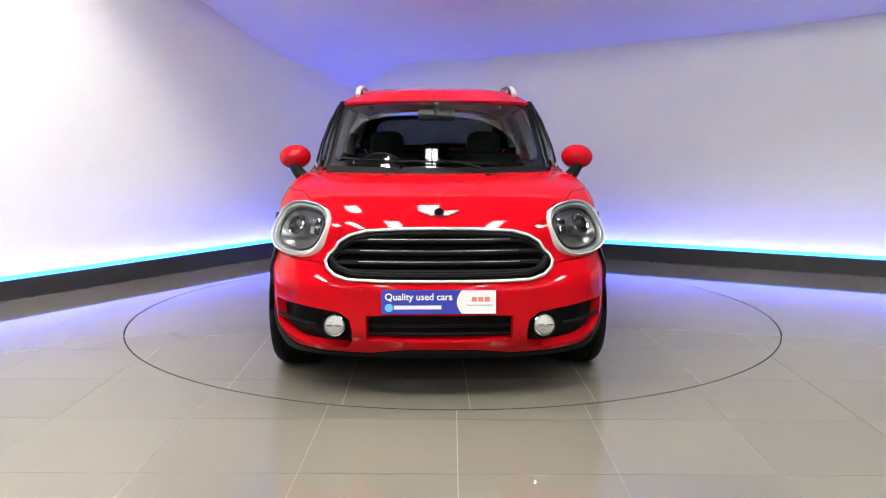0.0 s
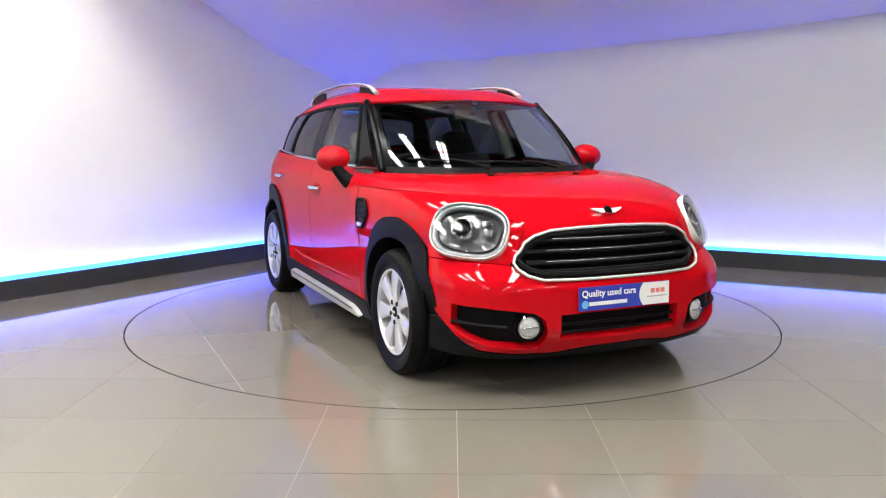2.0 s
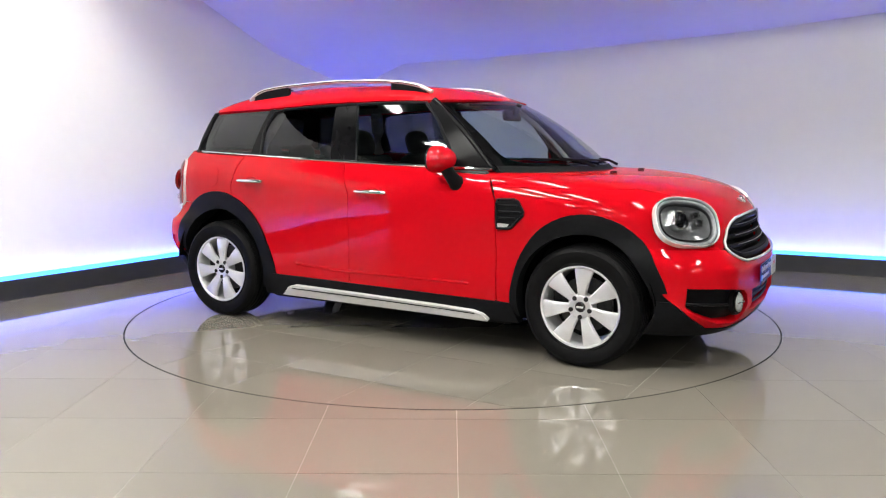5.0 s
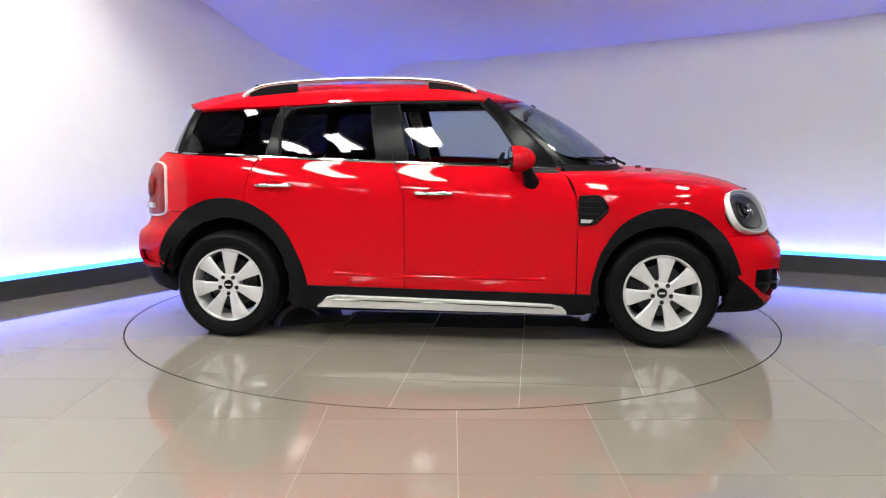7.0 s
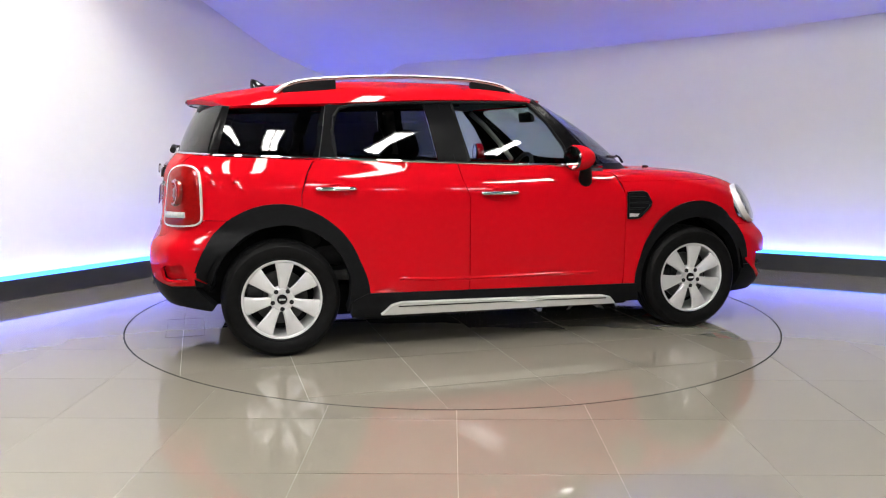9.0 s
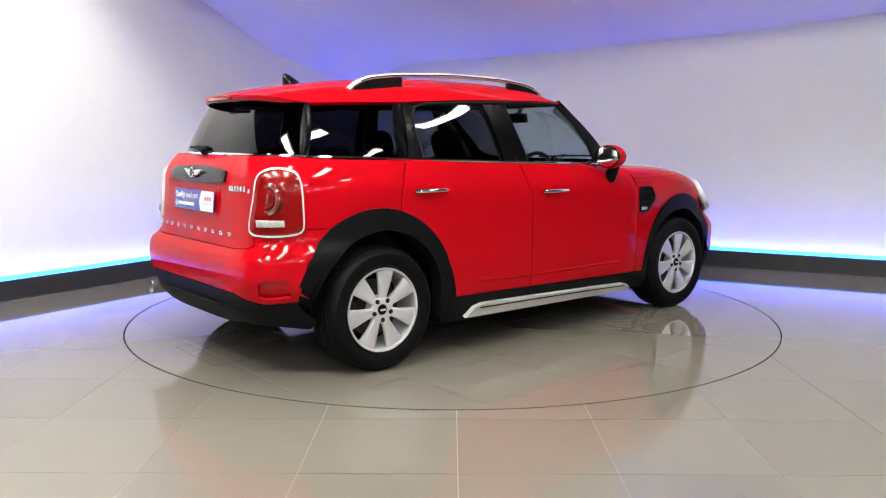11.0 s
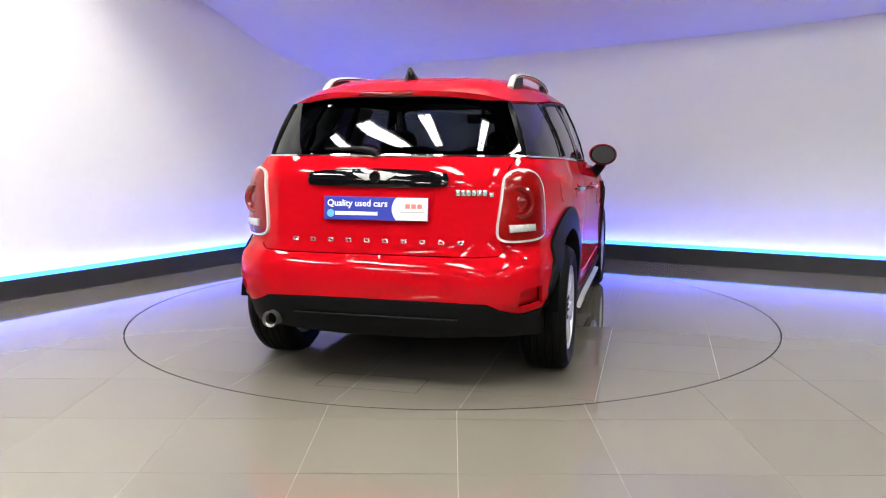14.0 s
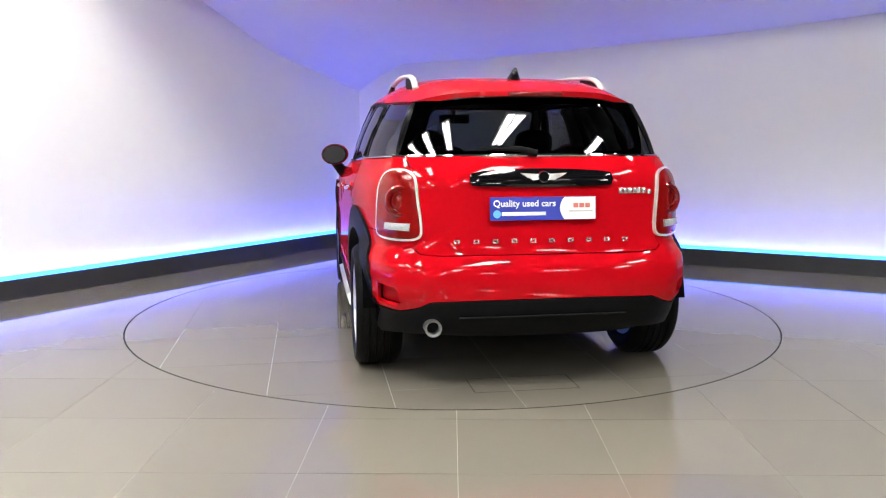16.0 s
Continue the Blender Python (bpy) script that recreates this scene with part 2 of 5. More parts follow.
def floor_and_turntable():
    ring = circle_pts(RING_R + 0.004)
    bm = box_bm(hx0, hy0, -0.12, hx1, hy1, -0.0016)
    floor = tagged(finish("floor", bm, M_GROUT), "polished taupe porcelain tile floor with pale joints", "floor", kind="structure")
    joint = 0.0011
    whole = None
    far = bmesh.new()
    for i in range(-16, 18):
        for j in range(-20, 15):
            x0, y0 = TILE_X0 + i * TILE + joint, TILE_Y0 + j * TILE + joint
            x1, y1 = x0 + TILE - 2 * joint, y0 + TILE - 2 * joint
            if x0 < hx0 or x1 > hx1 or y0 < hy0 or y1 > hy1:
                continue
            close = -3.9 < y0 < 4.2 and -4.4 < x0 < 4.6
            crossing = math.hypot(max(abs(x0), abs(x1)), max(abs(y0), abs(y1))) > RING_R > math.hypot(min(abs(x0), abs(x1)) if x0 * x1 > 0 else 0, min(abs(y0), abs(y1)) if y0 * y1 > 0 else 0)
            inside = math.hypot(max(abs(x0), abs(x1)), max(abs(y0), abs(y1))) <= RING_R + 0.004
            if inside:
                continue
            if not close:
                vs = [far.verts.new(q) for q in ((x0, y0, 0), (x1, y0, 0), (x1, y1, 0), (x0, y1, 0))]
                far.faces.new(vs)
                continue
            if not crossing:
                if whole is None:
                    whole = bpy.data.meshes.new("tile")
                    t = box_bm(0, 0, -0.0016, x1 - x0, y1 - y0, 0)
                    t.to_mesh(whole)
                    t.free()
                    whole.materials.append(M_TILE)
                ob = new("tile", whole)
                ob.location = (x0, y0, 0)
                ob.parent = floor
                continue
            t = clipped_tile(x0, y0, x1, y1, RING_R + 0.004, True, 0.0016)
            if t:
                finish("tile", t, M_TILE, floor)
    tagged(finish("tile_field", far, M_TILE, floor), "taupe tiles farther off", kind="stuff")

    table = new("turntable")
    tagged(table, "round tiled vehicle turntable set flush in the floor", "turntable")
    bm = bmesh.new()
    bmesh.ops.create_cone(bm, cap_ends=True, segments=192, radius1=RING_R, radius2=RING_R, depth=0.0006)
    for v in bm.verts:
        v.co.z -= 0.0013 - 0.0
    part("bed", bm, M_GROUT, table, smooth=False)
    rim = bmesh.new()
    ro, ri = RING_R + 0.0035, RING_R - 0.0085
    n = 192
    o = [rim.verts.new((ro * math.cos(2 * math.pi * k / n), ro * math.sin(2 * math.pi * k / n), -0.0007)) for k in range(n)]
    i_ = [rim.verts.new((ri * math.cos(2 * math.pi * k / n), ri * math.sin(2 * math.pi * k / n), -0.0007)) for k in range(n)]
    for k in range(n):
        rim.faces.new((i_[k], o[k], o[(k + 1) % n], i_[(k + 1) % n]))
    part("rim", rim, M_GAP, table, "black gap round the turntable", smooth=False)
    gx, gy = 0.54, 0.03
    for i in range(-6, 6):
        for j in range(-6, 6):
            x0, y0 = gx + i * TILE + joint, gy + j * TILE + joint
            t = clipped_tile(x0, y0, x0 + TILE - 2 * joint, y0 + TILE - 2 * joint, RING_R - 0.007, False, 0.0007)
            if t:
                finish("tile", t, M_TILE, table)
    cx, cy, hw, hh, w = -1.865, -0.045, 0.12, 0.27, 0.0014
    strips = [(cx - hw, cy - hh, cx + hw, cy - hh + 2 * w), (cx - hw, cy + hh - 2 * w, cx + hw, cy + hh), (cx - hw, cy - hh, cx - hw + w, cy + hh), (cx + hw - w, cy - hh, cx + hw, cy + hh)]
    part("hatch_joint", joined(*[box_bm(x0, y0, -0.0004, x1, y1, 0.0006) for x0, y0, x1, y1 in strips]), M_GAP, table, "dark joint round a small access hatch", smooth=False)
    return table

# ---- the car: materials ----
M_RED = material("red_car_paint", (0.44, 0.003, 0.008), 0.5, coat=0.5, vary=0.02, scale=2.0, spec=0.0)
M_CLAD = material("black_grained_plastic", (0.0055, 0.0058, 0.0066), 0.5, vary=0.15, scale=30, bump=0.0002, bump_scale=500, spec=0.08)
M_GLOSSBLACK = material("gloss_black_trim", (0.004, 0.004, 0.005), 0.05, spec=0.42)
M_DARK = material("black_underbody_and_shade", (0.006, 0.006, 0.007), 0.8, vary=0.2, spec=0.1)
M_CHROME = material("bright_chrome", (0.80, 0.80, 0.80), 0.07, metal=1.0, rough_vary=0.02)
M_SILVER = material("satin_silver_trim", (0.66, 0.66, 0.64), 0.34, metal=0.35, rough_vary=0.05, scale=20)
M_ALLOY = material("silver_alloy_paint", (0.62, 0.62, 0.63), 0.32, metal=0.35, vary=0.03, scale=15, coat=0.5)
M_TYRE = material("black_tyre_rubber", (0.004, 0.004, 0.0043), 0.55, vary=0.25, scale=25, bump=0.0003, bump_scale=220, spec=0.09)
M_EXHAUST = material("satin_exhaust_steel", (0.55, 0.54, 0.53), 0.38, metal=1.0, vary=0.1, scale=40)
M_PILLAR = material("black_pillar_film", (0.0035, 0.0035, 0.004), 0.22, vary=0.1, scale=20, spec=0.1)
M_BRIGHT = material("bright_satin_chrome", (0.66, 0.66, 0.66), 0.26, metal=0.75, rough_vary=0.04, scale=30)
# steel darkened in its colour to sit dim behind the spokes
M_DISC = material("darkened_brake_disc", (0.06, 0.06, 0.06), 0.45, metal=0.6, vary=0.2, scale=40)
M_WELL = material("black_wheel_well_felt", (0.0025, 0.0025, 0.003), 0.95, vary=0.2, scale=30, spec=0.02)
M_DAYLAMP = material("frosted_light_ring", (0.30, 0.315, 0.32), 0.2, vary=0.1, scale=60, coat=0.8)
M_HOUSING = material("dark_grey_lamp_housing", (0.055, 0.057, 0.06), 0.3, vary=0.15, scale=40, coat=0.3)
M_STEEL = material("brake_disc_steel", (0.35, 0.34, 0.33), 0.35, metal=1.0, vary=0.15, scale=40)
M_SEAT = material("dark_seat_cloth", (0.018, 0.018, 0.020), 0.85, vary=0.2, scale=40, bump=0.0006, bump_scale=400)
M_DASH = material("dark_dashboard_plastic", (0.016, 0.016, 0.017), 0.6, vary=0.15, bump=0.0003, bump_scale=300)
M_LINING = material("pale_grey_headlining", (0.42, 0.42, 0.39), 0.9, vary=0.05)
M_REDLENS = material("red_lamp_lens", (0.22, 0.003, 0.003), 0.16, coat=0.0, vary=0.1, scale=60)
M_DEEPRED = material("deep_red_lamp_bowl", (0.16, 0.003, 0.003), 0.15, coat=1.0)
M_WHITELENS = material("ribbed_white_lens", (0.43, 0.43, 0.42), 0.18, coat=1.0, vary=0.2, scale=120)
M_BLUE = material("blue_plate_film", (0.035, 0.05, 0.36), 0.25, vary=0.04, coat=0.4)
M_WHITE = material("white_plate_film", (0.80, 0.80, 0.80), 0.3, coat=0.4, vary=0.02)
M_SKY = material("light_blue_print", (0.12, 0.42, 0.75), 0.3)
M_REDINK = material("pale_red_print", (0.70, 0.20, 0.18), 0.35)
M_GREYINK = material("grey_print", (0.45, 0.45, 0.46), 0.4)
M_LAMPBOWL = material("lamp_reflector", (0.40, 0.40, 0.41), 0.22, metal=1.0, vary=0.15, scale=50)
M_SMOKE = material("dark_lamp_bowl", (0.05, 0.05, 0.055), 0.2, metal=0.6, vary=0.3, scale=40)


def glass(name, tint, base=0.05):
    """A thin pane: what lies behind it, tinted, under a clear reflection."""
    m = bpy.data.materials.new(name)
    m.use_nodes = True
    nt = m.node_tree
    nt.nodes.clear()
    out = nt.nodes.new("ShaderNodeOutputMaterial")
    mix = nt.nodes.new("ShaderNodeMixShader")
    tr = nt.nodes.new("ShaderNodeBsdfTransparent")
    gl = nt.nodes.new("ShaderNodeBsdfGlossy")
    fr = nt.nodes.new("ShaderNodeLayerWeight")
    pw = nt.nodes.new("ShaderNodeMath")
    pw.operation = "POWER"
    pw.inputs[1].default_value = 4.5
    rng = nt.nodes.new("ShaderNodeMapRange")
    rng.inputs["To Min"].default_value, rng.inputs["To Max"].default_value = base, 1.0
    tr.inputs["Color"].default_value = (*tint, 1)
    gl.inputs["Roughness"].default_value = 0.0
    fr.inputs["Blend"].default_value = 0.5
    nt.links.new(fr.outputs["Facing"], pw.inputs[0])
    nt.links.new(pw.outputs[0], rng.inputs["Value"])
    nt.links.new(rng.outputs["Result"], mix.inputs[0])
    nt.links.new(tr.outputs[0], mix.inputs[1])
    nt.links.new(gl.outputs[0], mix.inputs[2])
    nt.links.new(mix.outputs[0], out.inputs[0])
    return m


M_CLEAR = glass("clear_tinted_glass", (0.76, 0.84, 0.82), 0.055)
M_SCREEN = glass("tinted_windscreen_glass", (0.56, 0.64, 0.62), 0.05)
M_PRIVACY = glass("dark_privacy_glass", (0.10, 0.105, 0.115), 0.038)
M_LENS = glass("clear_lamp_cover", (0.94, 0.95, 0.96), 0.04)

# ---- the car: body surface ----
# x forward from the middle of the wheelbase, y to the car's left, z up from the ground
AXLE, HUB_Y, HUB_Z, TYRE_R = 1.335, 0.883, 0.335, 0.337
N_R = 5.5
FRONT = np.array([  # zeta, height, nose, half width
    (0.20, 0.20, 2.06, 0.84), (0.25, 0.25, 2.11, 0.86), (0.30, 0.30, 2.14, 0.873), (0.36, 0.36, 2.16, 0.88), (0.45, 0.45, 2.16, 0.885),
    (0.55, 0.55, 2.16, 0.886), (0.60, 0.60, 2.135, 0.887), (0.66, 0.66, 2.095, 0.888), (0.70, 0.70, 2.08, 0.890), (0.76, 0.76, 2.065, 0.897),
    (0.82, 0.82, 2.045, 0.899), (0.88, 0.88, 2.00, 0.896), (0.93, 0.925, 1.94, 0.888), (0.98, 0.963, 1.86, 0.876), (1.03, 0.990, 1.765, 0.865),
    (1.10, 1.018, 1.62, 0.848), (1.20, 1.038, 1.42, 0.812), (1.32, 1.049, 1.16, 0.755), (1.42, 1.054, 0.90, 0.70)])
REAR = np.array([  # height, tail
    (0.20, 1.90), (0.28, 1.97), (0.36, 2.03), (0.45, 2.055), (0.55, 2.065), (0.61, 2.06), (0.65, 2.045), (0.68, 2.01), (0.72, 2.00), (0.85, 1.985), (0.95, 1.975),
    (1.03, 1.97), (1.10, 1.945), (1.17, 1.89), (1.25, 1.85)])
SIDE = np.array([(0.20, 0.845), (0.30, 0.873), (0.40, 0.881), (0.48, 0.884), (0.58, 0.885), (0.66, 0.886), (0.76, 0.8875), (0.86, 0.888), (0.92, 0.884), (0.97, 0.872),
                 (1.02, 0.852), (1.07, 0.828), (1.12, 0.815)])


def smooth_table(x, xs, ys):
    """A smooth curve through a table (monotone tangents)."""
    i = min(max(int(np.searchsorted(xs, x)) - 1, 0), len(xs) - 2)
    h = xs[i + 1] - xs[i]
    d = (ys[i + 1] - ys[i]) / h

    def tangent(k):
        if k == 0 or k == len(xs) - 1:
            j = 0 if k == 0 else len(xs) - 2
            return (ys[j + 1] - ys[j]) / (xs[j + 1] - xs[j])
        a, b = (ys[k] - ys[k - 1]) / (xs[k] - xs[k - 1]), (ys[k + 1] - ys[k]) / (xs[k + 1] - xs[k])
        return 0.0 if a * b <= 0 else 2 * a * b / (a + b)

    t = min(max((x - xs[i]) / h, 0.0), 1.0)
    m0, m1 = tangent(i) * h, tangent(i + 1) * h
    return ys[i] * (1 + 2 * t) * (1 - t) ** 2 + m0 * t * (1 - t) ** 2 + ys[i + 1] * t * t * (3 - 2 * t) + m1 * t * t * (t - 1)


def belt(u):
    return 1.065 + (0.70 - min(u, 0.70)) * 0.0358


def ease(x, a, b):
    t = min(max((x - a) / (b - a), 0.0), 1.0)
    return t * t * (3 - 2 * t)


_t = np.linspace(0, math.pi, 4001)
_front = _t <= math.pi / 2


def power_at(zeta):
    return float(np.interp(zeta, [0.60, 0.72, 0.93, 1.1, 1.32], [8.0, 6.0, 6.0, 5.5, 5.0]))


def sweep_at(zeta):
    return float(np.interp(zeta, [0.30, 0.60, 0.72, 1.32], [0.15, 0.16, 0.20, 0.20]))


_S = np.concatenate([[0], np.cumsum(np.hypot(np.diff(np.sign(np.cos(_t)) * np.abs(np.cos(_t)) ** (2 / 5.0)) * 2.08, np.diff(np.sin(_t) ** (2 / 5.0)) * 0.88))])
S_END = float(_S[-1])


def rear_power(z):
    """How square the tail is in plan: squarer at the bumper."""
    return N_R + 1.4 * ease(z, 0.38, 0.50) * (1 - ease(z, 0.64, 0.74))


def half_width(u, z, zeta):
    zn = z - (belt(u) - 1.08) * ease(z, 0.5, 1.05)
    side = smooth_table(zn, SIDE[:, 0], SIDE[:, 1])
    k = ease(u, 0.3, 0.85)
    return side if k == 0 else side * (1 - k) + k * smooth_table(zeta, FRONT[:, 0], FRONT[:, 3])


def wrap(s, zeta):
    """The body's skin: s runs round the car from the middle of the nose (0) along its right to the middle of the tail (S_END)."""
    sign = -1.0
    if s < 0:
        s, sign = -s, 1.0
    if s > S_END:
        s, sign = 2 * S_END - s, 1.0
    t = float(np.interp(s, _S, _t))
    c, d = abs(math.cos(t)), math.sin(t)
    if t <= math.pi / 2:
        n = power_at(zeta)
        xh, yh = c ** (2 / n), d ** (2 / n)
        z = smooth_table(zeta, FRONT[:, 0], FRONT[:, 1])
        u = xh * smooth_table(zeta, FRONT[:, 0], FRONT[:, 2]) - sweep_at(zeta) * yh * yh * xh
    else:
        n = rear_power(zeta)
        xh, yh = -c ** (2 / n), d ** (2 / n)
        z, u = zeta, xh * smooth_table(zeta, REAR[:, 0], REAR[:, 1])
    return Vector((u, sign * half_width(u, z, zeta) * yh, z))


def zeta_of(z):
    return float(np.interp(z, FRONT[:, 1], FRONT[:, 0]))


def side_yh(u, zeta):
    """Share of the half width at u on the flank."""
    if u < 0:
        ext = smooth_table(zeta, REAR[:, 0], REAR[:, 1])
        n = rear_power(zeta)
        return max(1 - min(abs(u / ext), 1.0) ** n, 0.0) ** (1 / n)
    ext, n, c = smooth_table(zeta, FRONT[:, 0], FRONT[:, 2]), power_at(zeta), sweep_at(zeta)
    lo, hi = 0.0, 1.0
    for _ in range(26):
        y = (lo + hi) / 2
        x = max(1 - y ** n, 0.0) ** (1 / n)
        if x * (ext - c * y * y) > u:
            lo = y
        else:
            hi = y
    return (lo + hi) / 2


def s_of_yh(yh, n, rear=False):
    t = math.asin(min(max(yh, 0.0), 1.0) ** (n / 2))
    return float(np.interp(math.pi - t if rear else t, _t, _S))


def su(u, zeta):
    y = side_yh(u, zeta)
    if u >= 0:
        n, ext, c = power_at(zeta), smooth_table(zeta, FRONT[:, 0], FRONT[:, 2]), sweep_at(zeta)
        x = min(max(u / (ext - c * y * y), 0.0), 1.0)
        return float(np.interp(math.acos(x ** (n / 2)), _t, _S))
    x = min(-u / smooth_table(zeta, REAR[:, 0], REAR[:, 1]), 1.0)
    return float(np.interp(math.pi - math.acos(x ** (rear_power(zeta) / 2)), _t, _S))


def sf(v, zeta):
    """s for a place v to the left on the nose."""
    s = s_of_yh(abs(v) / smooth_table(zeta, FRONT[:, 0], FRONT[:, 3]), power_at(zeta))
    return -s if v > 0 else s


def sr(v, z):
    """s for a place v to the left on the tail."""
    s = s_of_yh(abs(v) / half_width(-1.95, z, z), rear_power(z), True)
    return 2 * S_END - s if v > 0 else s


def side_skin(u, z):
    """The right flank over (u, z)."""
    zeta = zeta_of(z) if u >= 0 else z
    return Vector((u, -half_width(u, z, zeta_of(z)) * side_yh(u, zeta), z))


BELT_V = np.array([(-1.80, 0.615), (-1.70, 0.665), (-1.5, 0.735), (-1.1, 0.79), (-0.6, 0.815), (0.0, 0.815), (0.4, 0.79), (0.72, 0.735), (1.0, 0.66)])
TOP_V = np.array([(-1.80, 0.53), (-1.6, 0.575), (-1.2, 0.63), (-0.6, 0.66), (0.0, 0.66), (0.3, 0.638), (0.8, 0.58)])
TOP_Z = np.array([(-1.80, 1.42), (-1.6, 1.432), (-1.05, 1.448), (-0.4, 1.475), (0.1, 1.480), (0.3, 1.478), (0.8, 1.45)])


def cabin_side(u, z):
    """The right side of the cabin over (u, z), leaning in and slightly bowed."""
    zb, zt = belt(u), smooth_table(u, TOP_Z[:, 0], TOP_Z[:, 1])
    vb, vt = smooth_table(u, BELT_V[:, 0], BELT_V[:, 1]), smooth_table(u, TOP_V[:, 0], TOP_V[:, 1])
    k = (z - zb) / (zt - zb)
    return Vector((u, -(vb + (vt - vb) * k + 0.018 * 4 * k * (1 - k)), z))


def windscreen(a, b):
    lo = Vector((1.155 - 0.22 * a * a - 0.21 * abs(a) ** 5, 0.70 * a, 1.047 + 0.012 * a * a))
    hi = Vector((0.475 - 0.20 * a * a, 0.632 * a, 1.497 - 0.015 * a * a))
    p = lo.lerp(hi, b)
    return p + Vector((0.02, 0, 0.035)) * 4 * b * (1 - b) * (1 - 0.5 * a * a)


def rear_window(a, b):
    lo = Vector((-1.885 + 0.175 * abs(a) ** 3.5, 0.675 * a, 1.168 - 0.008 * a * a))
    hi = Vector((-1.745 + 0.13 * abs(a) ** 3, 0.575 * a, 1.452 - 0.02 * a * a))
    return lo.lerp(hi, b) + Vector((-0.012, 0, 0)) * 4 * b * (1 - b)


ROOF_C = np.array([(-1.90, 1.463), (-1.75, 1.503), (-1.64, 1.528), (-1.22, 1.585), (-0.65, 1.612), (-0.2, 1.606), (0.16, 1.578), (0.345, 1.536), (0.50, 1.488)])


def roof(u, k):
    """The roof: u along the middle, k from -1 to 1 across."""
    e_u = u - (0.21 * ease(u, -0.1, 0.5) - 0.235 * ease(-u, 1.2, 1.9)) * abs(k) ** 2.2
    ve = smooth_table(e_u, TOP_V[:, 0], TOP_V[:, 1]) + 0.006
    ze = smooth_table(e_u, TOP_Z[:, 0], TOP_Z[:, 1]) + 0.004
    zc = smooth_table(u, ROOF_C[:, 0], ROOF_C[:, 1])
    ang = abs(k) * math.pi / 2
    v = ve * (0.72 * abs(k) + 0.28 * math.sin(ang)) * (1 if k > 0 else -1)
    z = ze + (zc - ze) * (1 - abs(k) ** 3.9)
    return Vector((e_u, v, z))


# ---- patches of skin ----
def inside(px, py, poly):
    x, y = poly[:, 0], poly[:, 1]
    x2, y2 = np.roll(x, -1), np.roll(y, -1)
    c = (y[None] > py[:, None]) != (y2[None] > py[:, None])
    with np.errstate(divide="ignore", invalid="ignore"):
        xi = (x2 - x)[None] * (py[:, None] - y[None]) / (y2 - y)[None] + x[None]
    return (np.sum(c & (px[:, None] < xi), axis=1) % 2).astype(bool)


def densify(poly, res):
    out = []
    for i in range(len(poly)):
        a, b = np.array(poly[i], float), np.array(poly[(i + 1) % len(poly)], float)
        n = max(1, int(math.ceil(np.linalg.norm(b - a) / res)))
        out += [tuple(a + (b - a) * k / n) for k in range(n)]
    return out


